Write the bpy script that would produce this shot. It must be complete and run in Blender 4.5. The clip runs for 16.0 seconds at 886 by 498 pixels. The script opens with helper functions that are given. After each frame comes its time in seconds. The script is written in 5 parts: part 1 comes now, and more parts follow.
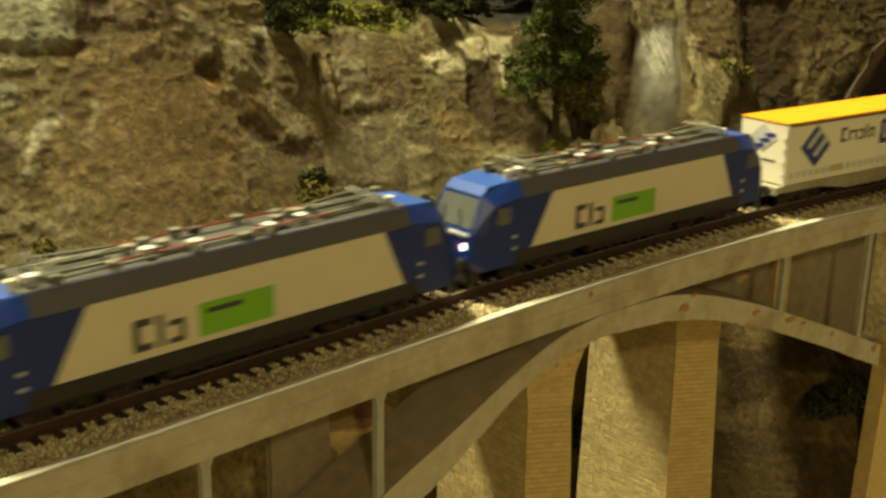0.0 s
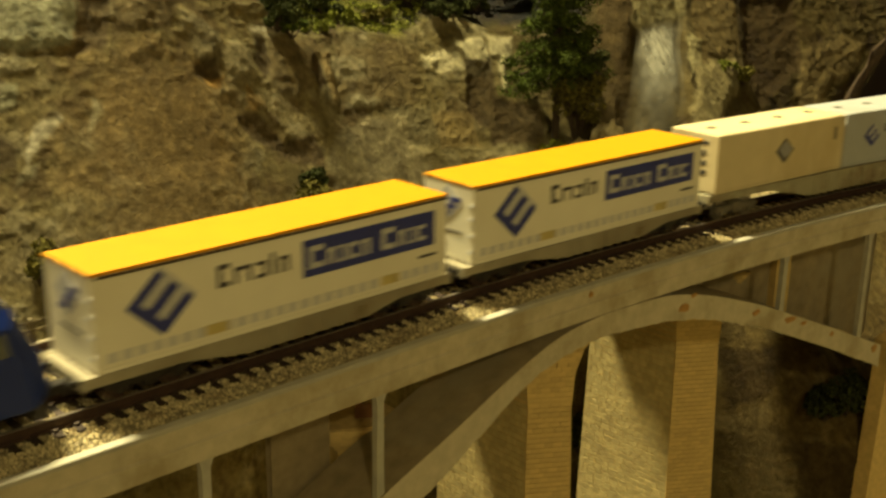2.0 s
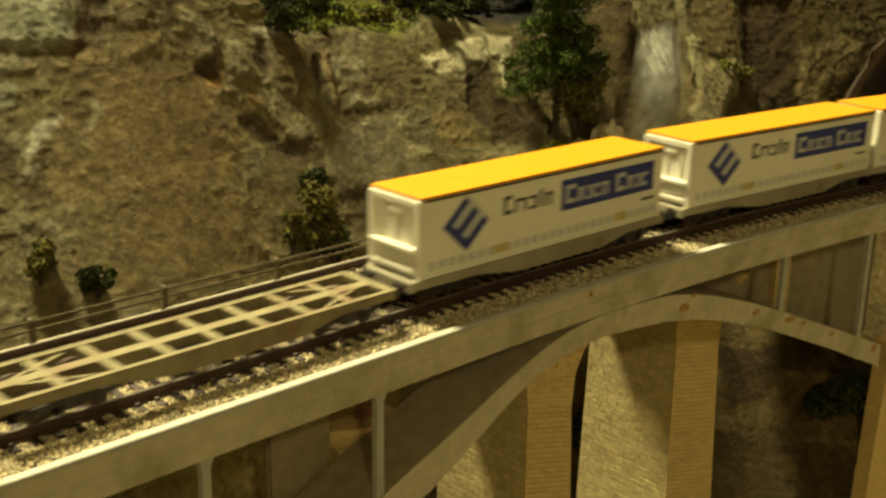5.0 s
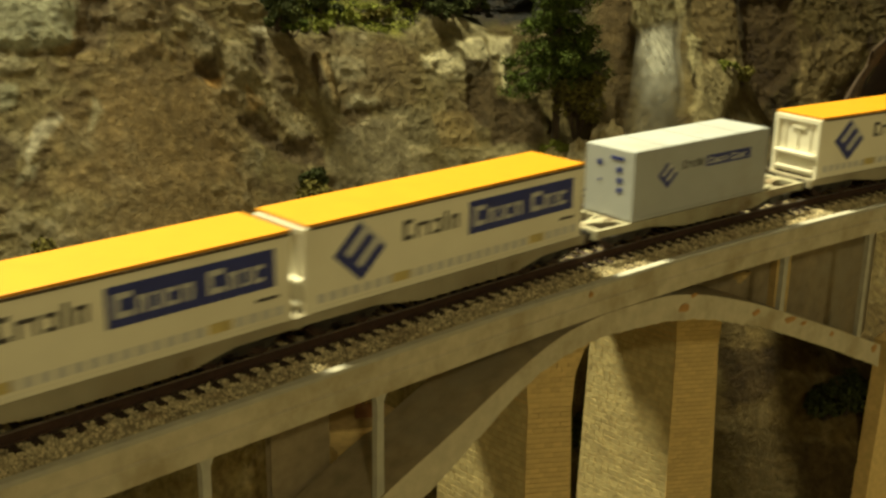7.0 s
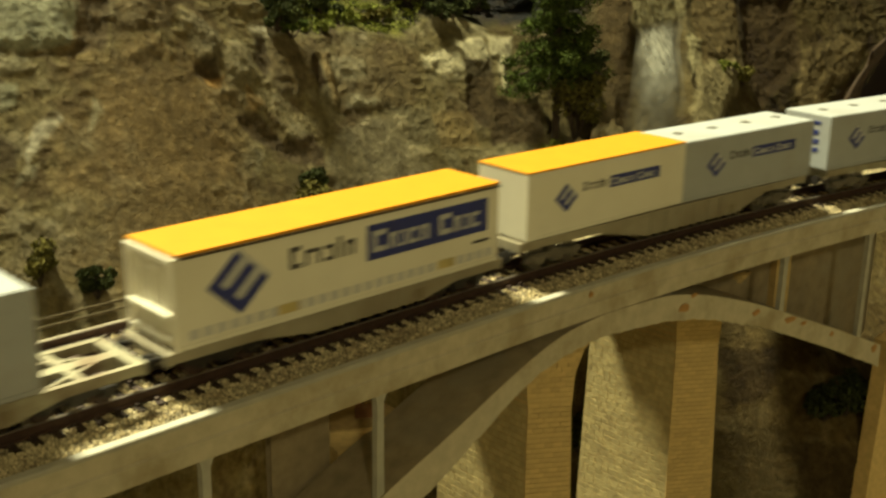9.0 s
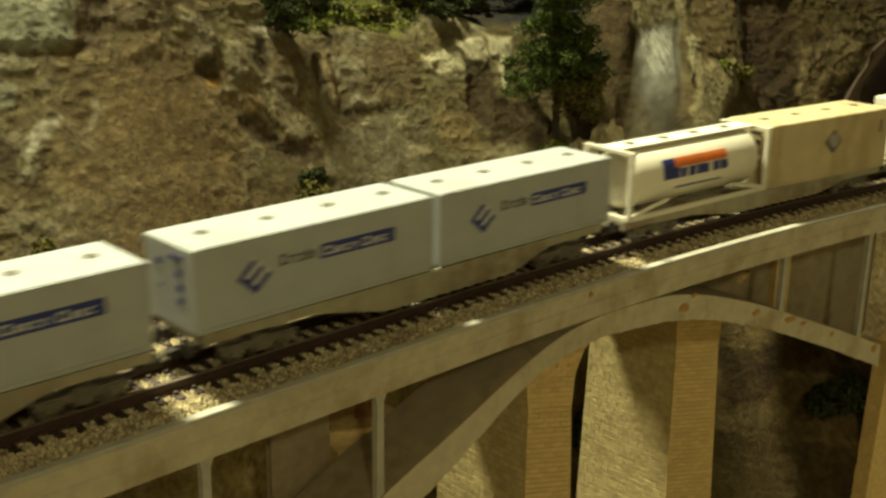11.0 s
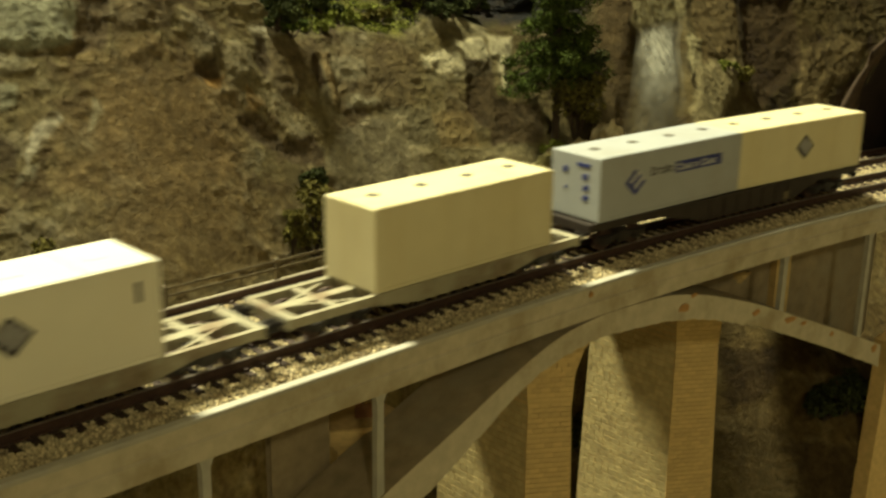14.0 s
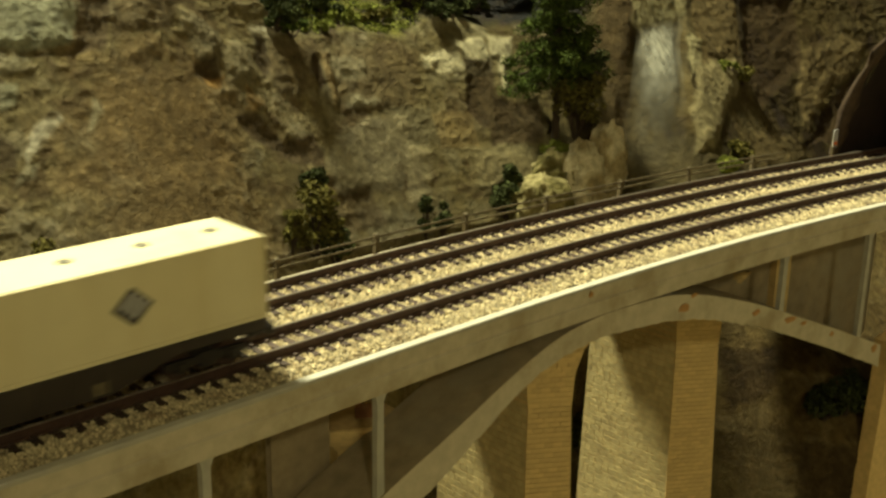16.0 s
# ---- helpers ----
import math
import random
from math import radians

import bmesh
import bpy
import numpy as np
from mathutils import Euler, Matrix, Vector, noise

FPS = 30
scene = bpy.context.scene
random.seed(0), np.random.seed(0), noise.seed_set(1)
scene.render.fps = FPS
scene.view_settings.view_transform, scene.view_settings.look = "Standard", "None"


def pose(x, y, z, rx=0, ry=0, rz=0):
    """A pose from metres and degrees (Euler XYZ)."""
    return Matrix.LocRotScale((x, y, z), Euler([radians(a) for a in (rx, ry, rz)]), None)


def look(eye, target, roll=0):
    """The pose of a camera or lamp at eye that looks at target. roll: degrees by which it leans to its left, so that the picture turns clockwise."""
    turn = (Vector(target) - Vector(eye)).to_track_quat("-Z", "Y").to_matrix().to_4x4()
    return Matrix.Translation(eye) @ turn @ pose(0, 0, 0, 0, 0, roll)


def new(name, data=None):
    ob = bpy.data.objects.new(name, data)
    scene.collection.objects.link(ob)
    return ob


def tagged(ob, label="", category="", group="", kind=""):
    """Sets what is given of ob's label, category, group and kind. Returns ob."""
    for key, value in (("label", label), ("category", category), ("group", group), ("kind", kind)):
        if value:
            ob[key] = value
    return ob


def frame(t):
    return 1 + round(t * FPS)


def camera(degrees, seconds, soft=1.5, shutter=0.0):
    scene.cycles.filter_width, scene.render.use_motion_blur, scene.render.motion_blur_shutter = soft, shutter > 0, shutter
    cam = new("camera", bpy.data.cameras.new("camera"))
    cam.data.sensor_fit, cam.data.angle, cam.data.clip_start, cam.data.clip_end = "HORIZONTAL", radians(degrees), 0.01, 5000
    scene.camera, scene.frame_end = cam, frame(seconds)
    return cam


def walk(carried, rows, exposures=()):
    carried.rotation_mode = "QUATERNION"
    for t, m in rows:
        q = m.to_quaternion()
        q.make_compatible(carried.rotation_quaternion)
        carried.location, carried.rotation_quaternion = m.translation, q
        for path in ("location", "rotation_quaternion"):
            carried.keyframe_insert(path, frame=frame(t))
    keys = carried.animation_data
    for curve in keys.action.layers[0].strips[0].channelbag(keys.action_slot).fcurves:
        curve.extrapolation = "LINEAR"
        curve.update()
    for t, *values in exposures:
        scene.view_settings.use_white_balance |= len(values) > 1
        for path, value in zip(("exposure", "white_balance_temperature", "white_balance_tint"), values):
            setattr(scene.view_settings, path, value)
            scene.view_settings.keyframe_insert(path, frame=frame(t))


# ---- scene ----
cam = camera(42.50, 16.0, soft=2.7, shutter=0.6)
# A model railway in the scale 1:160. Sizes below are in metres of the real railway; U turns them into the model's metres.
U = 1 / 160
EYE = Vector((0, -28.512, 13.779)) * U
YAW, PITCH = 0.76573, 0.30154
AIM = EYE + Vector((math.sin(YAW) * math.cos(PITCH), math.cos(YAW) * math.cos(PITCH), -math.sin(PITCH)))
walk(cam, [(0.0, look(EYE, AIM, 0.752)), (16.0, look(EYE, AIM, 0.752))], exposures=[
    (0.0, 0.28, 6600, 10), (1.0, 0.14, 6850, 10), (2.0, 0.0, 7350, 10), (3.0, 0.0, 7300, 10), (4.0, 0.0, 6950, 10), (7.0, 0.0, 6300, 10), (9.0, 0.0, 6100, 9),
    (11.5, 0.02, 5900, 9), (12.5, -0.03, 6250, 9), (13.5, -0.15, 6100, 10), (14.5, -0.08, 5950, 10), (16.0, 0.0, 5900, 10)])

# ---- light: a ceiling lamp of the room and an added fill lamp, warm; no daylight
world = bpy.data.worlds.new("room_dark")
scene.world = world
world.use_nodes = True
world.node_tree.nodes["Background"].inputs[0].default_value = (1.0, 0.8, 0.5, 1)
world.node_tree.nodes["Background"].inputs[1].default_value = 0.02
WARM = (1.0, 0.92, 0.52)


def ceiling_or_fill_lamp(x, y, z, watts, size, colour=WARM):
    data = bpy.data.lights.new("ceiling_or_fill_light", "AREA")
    data.shape, data.size, data.energy, data.color = "DISK", size, watts, colour
    ob = new("ceiling_or_fill_light", data)
    ob.location = Vector((x, y, z)) * U
    return ob


ceiling_or_fill_lamp(2, 106, 245, 110, 0.22, (1.0, 0.92, 0.52))
# unseen fill lamp, added to brighten the faces turned to the viewer
ceiling_or_fill_lamp(-220, -400, 272, 29, 0.3, (1.0, 0.87, 0.43))

# ---- track line: straight, then a wide bend towards the viewer
X0, BEND = 26.746, 0.0056751


def line_at(s, off=0.0):
    """x, y and heading of the track line at the length s, off to its far side."""
    d = max(s - X0, 0.0)
    a = BEND * d
    return (min(s, X0) + math.sin(a) / BEND + off * math.sin(a), -(1 - math.cos(a)) / BEND + off * math.cos(a), -a)


def line_np(s, off):
    d = np.maximum(s - X0, 0)
    a = BEND * d
    return np.minimum(s, X0) + np.sin(a) / BEND + off * np.sin(a), -(1 - np.cos(a)) / BEND + off * np.cos(a)


def at_line(s, off, z):
    x, y, h = line_at(s, off)
    return Matrix.Translation(Vector((x, y, z)) * U) @ Matrix.Rotation(h, 4, "Z")


# ---- noise for shapes
def hash3(i, j, k, seed):
    n = (i * 374761393 + j * 668265263 + k * 2147483647 + seed * 974711) & 0xFFFFFFFF
    n = ((n ^ (n >> 13)) * 1274126177) & 0xFFFFFFFF
    return ((n ^ (n >> 16)) & 0xFFFF) / 65535.0


def vnoise(x, y, z, seed=0):
    xi, yi, zi = (np.floor(a).astype(np.int64) for a in (x, y, z))
    fx, fy, fz = x - xi, y - yi, z - zi
    fx, fy, fz = (f * f * (3 - 2 * f) for f in (fx, fy, fz))
    out = 0
    for a in (0, 1):
        for b in (0, 1):
            for c in (0, 1):
                w = (fx if a else 1 - fx) * (fy if b else 1 - fy) * (fz if c else 1 - fz)
                out = out + w * hash3(xi + a, yi + b, zi + c, seed)
    return out


def fbm(x, y, z, octaves=5, seed=0, ridged=False):
    total, amp, norm = 0, 1.0, 0
    for o in range(octaves):
        n = vnoise(x, y, z, seed + 17 * o)
        if ridged:
            n = 1 - abs(2 * n - 1)
            n = n * n
        total = total + amp * n
        norm += amp
        amp *= 0.5
        x, y, z = x * 2.03 + 3.1, y * 2.03 + 1.7, z * 2.03 + 5.3
    return total / norm


def smooth(a, b, x):
    t = np.clip((x - a) / (b - a), 0, 1)
    return t * t * (3 - 2 * t)


# ---- materials
def material(name, colour, rough=0.6, vary=0.15, grain=3.0, bump=0.15, metal=0.0, dirt=None, dirt_amount=0.0, dirt_scale=0.5, spec=0.4, streak=1.0):
    """Colour with variation at two scales; grain and dirt_scale in noise cells per metre of the real railway."""
    m = bpy.data.materials.new(name)
    m.use_nodes = True
    nt = m.node_tree
    bs = nt.nodes["Principled BSDF"]
    co = nt.nodes.new("ShaderNodeTexCoord")
    n1, n2 = nt.nodes.new("ShaderNodeTexNoise"), nt.nodes.new("ShaderNodeTexNoise")
    n1.inputs["Scale"].default_value, n1.inputs["Detail"].default_value = grain / U, 5
    n2.inputs["Scale"].default_value, n2.inputs["Detail"].default_value = dirt_scale / U, 6
    n2.inputs["Roughness"].default_value = 0.65
    for n in (n1, n2):
        nt.links.new(co.outputs["Object"], n.inputs["Vector"])
    if streak != 1.0:
        mp = nt.nodes.new("ShaderNodeMapping")
        mp.inputs["Scale"].default_value = (1, 1, streak)
        nt.links.new(co.outputs["Object"], mp.inputs["Vector"])
        nt.links.new(mp.outputs["Vector"], n2.inputs["Vector"])
    ramp = nt.nodes.new("ShaderNodeValToRGB")
    lo, hi = [c * (1 - vary) for c in colour], [min(c * (1 + vary), 1) for c in colour]
    ramp.color_ramp.elements[0].color, ramp.color_ramp.elements[1].color = (*lo, 1), (*hi, 1)
    ramp.color_ramp.elements[0].position, ramp.color_ramp.elements[1].position = 0.3, 0.7
    nt.links.new(n1.outputs["Fac"], ramp.inputs["Fac"])
    mix = nt.nodes.new("ShaderNodeMix")
    mix.data_type = "RGBA"
    mr = nt.nodes.new("ShaderNodeMapRange")
    mr.inputs["From Min"].default_value, mr.inputs["From Max"].default_value = 0.5, 0.68
    mr.inputs["To Max"].default_value = dirt_amount
    nt.links.new(n2.outputs["Fac"], mr.inputs["Value"])
    nt.links.new(mr.outputs["Result"], mix.inputs["Factor"])
    nt.links.new(ramp.outputs["Color"], mix.inputs["A"])
    mix.inputs["B"].default_value = (*(dirt or [c * 0.5 for c in colour]), 1)
    nt.links.new(mix.outputs["Result"], bs.inputs["Base Color"])
    bs.inputs["Roughness"].default_value, bs.inputs["Metallic"].default_value = rough, metal
    bs.inputs["Specular IOR Level"].default_value = spec
    if bump:
        b = nt.nodes.new("ShaderNodeBump")
        b.inputs["Strength"].default_value, b.inputs["Distance"].default_value = bump, 0.08 * U
        nt.links.new(n1.outputs["Fac"], b.inputs["Height"])
        nt.links.new(b.outputs["Normal"], bs.inputs["Normal"])
    return m


def random_tint(m, amount, by="Random"):
    """Lighter and darker pieces: by object, or by mesh island."""
    nt = m.node_tree
    bs = nt.nodes["Principled BSDF"]
    src = bs.inputs["Base Color"].links[0].from_socket
    if by == "Random":
        r = nt.nodes.new("ShaderNodeObjectInfo").outputs["Random"]
    else:
        r = nt.nodes.new("ShaderNodeNewGeometry").outputs["Random Per Island"]
    mr = nt.nodes.new("ShaderNodeMapRange")
    mr.inputs["To Min"].default_value, mr.inputs["To Max"].default_value = 1 - amount, 1 + amount
    nt.links.new(r, mr.inputs["Value"])
    hs = nt.nodes.new("ShaderNodeHueSaturation")
    nt.links.new(mr.outputs["Result"], hs.inputs["Value"])
    nt.links.new(src, hs.inputs["Color"])
    nt.links.new(hs.outputs["Color"], bs.inputs["Base Color"])
    return m


def glow(name, colour, strength):
    m = bpy.data.materials.new(name)
    m.use_nodes = True
    bs = m.node_tree.nodes["Principled BSDF"]
    bs.inputs["Base Color"].default_value = (*colour, 1)
    bs.inputs["Emission Color"].default_value = (*colour, 1)
    bs.inputs["Emission Strength"].default_value = strength
    return m


def attribute_material(name, grain, bump, rough):
    """Colour from the mesh's own paint layer, with fine grain over it."""
    m = bpy.data.materials.new(name)
    m.use_nodes = True
    nt = m.node_tree
    bs = nt.nodes["Principled BSDF"]
    at = nt.nodes.new("ShaderNodeVertexColor")
    at.layer_name = "paint"
    co = nt.nodes.new("ShaderNodeTexCoord")
    n1 = nt.nodes.new("ShaderNodeTexNoise")
    n1.inputs["Scale"].default_value, n1.inputs["Detail"].default_value, n1.inputs["Roughness"].default_value = grain / U, 8, 0.7
    nt.links.new(co.outputs["Object"], n1.inputs["Vector"])
    mr = nt.nodes.new("ShaderNodeMapRange")
    mr.inputs["From Min"].default_value, mr.inputs["From Max"].default_value = 0.3, 0.7
    mr.inputs["To Min"].default_value, mr.inputs["To Max"].default_value = 0.62, 1.38
    nt.links.new(n1.outputs["Fac"], mr.inputs["Value"])
    hs = nt.nodes.new("ShaderNodeHueSaturation")
    nt.links.new(mr.outputs["Result"], hs.inputs["Value"])
    nt.links.new(at.outputs["Color"], hs.inputs["Color"])
    nt.links.new(hs.outputs["Color"], bs.inputs["Base Color"])
    b = nt.nodes.new("ShaderNodeBump")
    b.inputs["Strength"].default_value, b.inputs["Distance"].default_value = bump, 0.25 * U
    nt.links.new(n1.outputs["Fac"], b.inputs["Height"])
    nt.links.new(b.outputs["Normal"], bs.inputs["Normal"])
    bs.inputs["Roughness"].default_value = rough
    bs.inputs["Specular IOR Level"].default_value = 0.1
    return m


CONCRETE = material("bridge_concrete", (0.46, 0.41, 0.30), 0.8, 0.10, 2.0, 0.15, dirt=(0.24, 0.185, 0.095), dirt_amount=0.65, dirt_scale=0.3)
CONCRETE_LIP = material("bridge_edge_paint", (0.37, 0.355, 0.30), 0.7, 0.1, 2.0, 0.1, dirt=(0.35, 0.31, 0.22), dirt_amount=0.4, dirt_scale=0.5)
CHIP = material("bare_brown_chip", (0.36, 0.20, 0.07), 0.8, 0.2, 4, 0.2)
STONE_TAN = random_tint(material("tan_pier_stone", (0.55, 0.40, 0.17), 0.85, 0.12, 3.0, 0.3, dirt=(0.26, 0.17, 0.07), dirt_amount=0.4, dirt_scale=0.3), 0.10)
STONE_PALE = random_tint(material("pale_pier_stone", (0.46, 0.375, 0.18), 0.85, 0.15, 3.0, 0.4, dirt=(0.30, 0.22, 0.10), dirt_amount=0.5, dirt_scale=0.3), 0.12, "Island")
# brown stain and the shade under the deck, in one colour
STAIN_SHADE_BROWN = material("stained_shaded_brown", (0.26, 0.205, 0.125), 0.85, 0.2, 1.5, 0.2, dirt=(0.26, 0.23, 0.17), dirt_amount=0.8, dirt_scale=0.18)
RUST_RED = material("red_brown_flaked_paint", (0.17, 0.075, 0.03), 0.85, 0.3, 1.5, 0.3, dirt=(0.26, 0.19, 0.1), dirt_amount=0.7, dirt_scale=0.6)
MORTAR = material("pier_mortar", (0.47, 0.34, 0.15), 0.9, 0.15, 4, 0.2)
BALLAST = random_tint(material("ballast_stone", (0.46, 0.39, 0.24), 0.85, 0.3, 6, 0.1, dirt=(0.16, 0.10, 0.05), dirt_amount=0.7, dirt_scale=1.2), 0.5, "Island")
BED = material("ballast_bed", (0.27, 0.225, 0.14), 0.9, 0.35, 6, 0.6, dirt=(0.16, 0.12, 0.07), dirt_amount=0.5, dirt_scale=0.8)
SLEEPER = random_tint(material("sleeper_brown_plastic", (0.045, 0.028, 0.02), 0.6, 0.2, 4, 0.1), 0.2)
RAIL_SIDE = material("rail_rust_side", (0.055, 0.03, 0.022), 0.6, 0.2, 4, 0.1)
RAIL_TOP = material("rail_worn_top", (0.30, 0.26, 0.22), 0.35, 0.15, 3, 0.05, metal=0.8)
ROCK = attribute_material("painted_plaster_rock", 2.6, 0.9, 0.85)
FOLIAGE = random_tint(material("conifer_flock", (0.046, 0.064, 0.012), 0.9, 0.3, 3, 0.0, spec=0.1), 0.45, "Island")
FOLIAGE_DARK = random_tint(material("dark_shrub_flock", (0.035, 0.042, 0.014), 0.9, 0.3, 3, 0.0, spec=0.1), 0.5, "Island")
FOLIAGE_OLIVE = random_tint(material("olive_shrub_flock", (0.085, 0.075, 0.018), 0.9, 0.3, 3, 0.0, spec=0.1), 0.5, "Island")
FOLIAGE_LIGHT = random_tint(material("light_green_flock", (0.13, 0.145, 0.026), 0.9, 0.3, 3, 0.0, spec=0.1), 0.4, "Island")
BARK = material("brown_bark", (0.032, 0.021, 0.013), 0.9, 0.3, 5, 0.5)
FENCE = material("weathered_fence_wood", (0.10, 0.078, 0.042), 0.85, 0.25, 4, 0.2)
# near-black red: the darkness inside the tunnel is put into the lining's colour
TUNNEL = material("dark_red_tunnel_shade", (0.012, 0.005, 0.003), 0.8, 0.35, 2, 0.4)
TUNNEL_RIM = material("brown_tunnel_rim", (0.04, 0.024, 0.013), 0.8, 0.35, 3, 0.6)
WATER = material("waterfall_resin", (0.46, 0.46, 0.40), 0.4, 0.06, 1.2, 0.1, spec=0.5)
PLASTER = material("room_wall_paint", (0.58, 0.53, 0.42), 0.9, 0.04, 0.05, 0.02)
CEILING = material("room_ceiling_paint", (0.8, 0.78, 0.72), 0.9, 0.03, 0.05, 0.02)
CARPET = material("room_floor_carpet", (0.22, 0.18, 0.14), 0.95, 0.2, 0.6, 0.2)
TABLE = material("layout_frame_wood", (0.35, 0.24, 0.13), 0.7, 0.2, 0.3, 0.1)

WHITE = material("white_container_paint", (0.72, 0.685, 0.57), 0.45, 0.03, 1.0, 0.03, dirt=(0.50, 0.45, 0.34), dirt_amount=0.35, dirt_scale=0.25)
YELLOW = material("yellow_tarpaulin_roof", (0.57, 0.245, 0.005), 0.45, 0.04, 1.0, 0.04)
GREY = material("grey_container_paint", (0.35, 0.365, 0.375), 0.5, 0.04, 1.0, 0.04, dirt=(0.26, 0.22, 0.16), dirt_amount=0.3, dirt_scale=0.3)
TAN = material("tan_weathered_container", (0.47, 0.395, 0.235), 0.55, 0.10, 1.0, 0.04, dirt=(0.31, 0.21, 0.10), dirt_amount=0.6, dirt_scale=0.5, streak=0.25)
SAND = material("sand_container_paint", (0.58, 0.49, 0.31), 0.55, 0.05, 1.0, 0.04, dirt=(0.40, 0.29, 0.13), dirt_amount=0.5, dirt_scale=0.4, streak=0.3)
IVORY = material("ivory_container_paint", (0.74, 0.71, 0.58), 0.45, 0.03, 1.0, 0.03, dirt=(0.6, 0.52, 0.36), dirt_amount=0.25, dirt_scale=0.25)
CREAM = material("cream_container_paint", (0.63, 0.57, 0.36), 0.5, 0.03, 1.0, 0.03, dirt=(0.52, 0.43, 0.21), dirt_amount=0.35, dirt_scale=0.6, streak=0.15)
NAVY = material("navy_print", (0.022, 0.032, 0.18), 0.45, 0.1, 2, 0.0)
PRINT_GREY = material("pale_print", (0.45, 0.45, 0.46), 0.5, 0.06, 2, 0.0)
PRINT_DARK = material("dark_print", (0.05, 0.045, 0.05), 0.5, 0.15, 2, 0.0)
PRINT_YELLOW = material("yellow_label", (0.48, 0.39, 0.16), 0.5, 0.2, 2, 0.0)
PRINT_ORANGE = material("orange_print", (0.65, 0.16, 0.025), 0.5, 0.08, 2, 0.0)
SEAM = material("dark_edge_seam", (0.07, 0.05, 0.03), 0.6, 0.2, 2, 0.0)
HOLE = material("dark_recess", (0.10, 0.09, 0.07), 0.7, 0.2, 2, 0.0)
WAGON = material("grey_wagon_frame", (0.31, 0.275, 0.195), 0.6, 0.12, 2, 0.1, dirt=(0.15, 0.10, 0.05), dirt_amount=0.5, dirt_scale=0.5)
WAGON_PALE = material("pale_wagon_frame", (0.32, 0.295, 0.205), 0.6, 0.1, 2, 0.1, dirt=(0.15, 0.09, 0.045), dirt_amount=0.75, dirt_scale=0.55)
WAGON_RUST = material("rusty_wagon_frame", (0.20, 0.165, 0.085), 0.7, 0.2, 2, 0.15, dirt=(0.14, 0.07, 0.03), dirt_amount=0.6, dirt_scale=0.6)
WAGON_DARK = material("black_wagon_frame", (0.028, 0.020, 0.016), 0.6, 0.2, 2, 0.1)
BOGIE = material("black_bogie_plastic", (0.022, 0.018, 0.015), 0.5, 0.25, 3, 0.1)
BOGIE_GREY = material("dusty_grey_bogie", (0.15, 0.13, 0.095), 0.7, 0.25, 3, 0.1)
STEEL = material("wheel_steel", (0.35, 0.33, 0.30), 0.3, 0.1, 3, 0.0, metal=0.9)
BLUE = material("blue_loco_paint", (0.006, 0.022, 0.15), 0.3, 0.06, 1, 0.02)
BLUE_LIGHT = material("light_blue_cab_roof", (0.02, 0.06, 0.27), 0.35, 0.06, 1, 0.02)
LOCO_WHITE = material("ivory_loco_panel", (0.60, 0.54, 0.40), 0.4, 0.03, 1, 0.02)
LOCO_GREEN = material("green_loco_panel", (0.17, 0.40, 0.02), 0.4, 0.04, 1, 0.02)
LOCO_GREY = material("dark_grey_roof_band", (0.026, 0.022, 0.017), 0.6, 0.1, 2, 0.04)
ROOF_GREY = material("grey_loco_roof", (0.045, 0.043, 0.036), 0.6, 0.25, 2, 0.06)
PANTO = material("dull_green_grey_pantograph", (0.10, 0.10, 0.075), 0.5, 0.2, 2, 0.0)
RED = material("red_roof_conductor", (0.20, 0.025, 0.015), 0.4, 0.1, 2, 0.0)
# grey base colour stands in for pale reflections on the glass
GLASS = material("reflection_grey_glass", (0.075, 0.085, 0.085), 0.15, 0.1, 1, 0.0, spec=0.8)
LAMP_ON = glow("lit_headlight", (1.0, 0.93, 0.8), 3.0)
LAMP_OFF = material("red_tail_lens", (0.25, 0.05, 0.06), 0.2, 0.1, 2, 0.0)


# ---- mesh helpers (sizes in metres of the real railway)
def finish(name, bm, mat, parent=None, label="", smooth_faces=False):
    me = bpy.data.meshes.new(name)
    bmesh.ops.scale(bm, vec=(U, U, U), verts=bm.verts)
    bmesh.ops.recalc_face_normals(bm, faces=bm.faces)
    bm.to_mesh(me)
    bm.free()
    if smooth_faces:
        for f in me.polygons:
            f.use_smooth = True
    for m in (mat if isinstance(mat, (list, tuple)) else [mat]):
        me.materials.append(m)
    ob = new(name, me)
    if parent is not None:
        ob.parent = parent
    if label:
        ob["label"] = label
    return ob


part = finish


def raw_mesh(name, verts, faces, mat, parent=None, smooth_faces=False):
    me = bpy.data.meshes.new(name)
    me.from_pydata((np.asarray(verts, float) * U).tolist(), [], faces)
    me.update()
    me.materials.append(mat)
    if smooth_faces:
        me.polygons.foreach_set("use_smooth", [True] * len(me.polygons))
    ob = new(name, me)
    if parent is not None:
        ob.parent = parent
    return ob


def box(bm, x0, x1, y0, y1, z0, z1, bevel=0.0):
    vs = bmesh.ops.create_cube(bm, size=1.0)["verts"]
    for v in vs:
        v.co = Vector(((x0 + x1) / 2 + v.co.x * (x1 - x0), (y0 + y1) / 2 + v.co.y * (y1 - y0), (z0 + z1) / 2 + v.co.z * (z1 - z0)))
    if bevel:
        es = list({e for v in vs for e in v.link_edges})
        bmesh.ops.bevel(bm, geom=es, offset=bevel, segments=2, affect="EDGES", profile=0.5)
    return vs


def boxed(*args, bevel=0.03):
    bm = bmesh.new()
    box(bm, *args, bevel=bevel)
    return bm


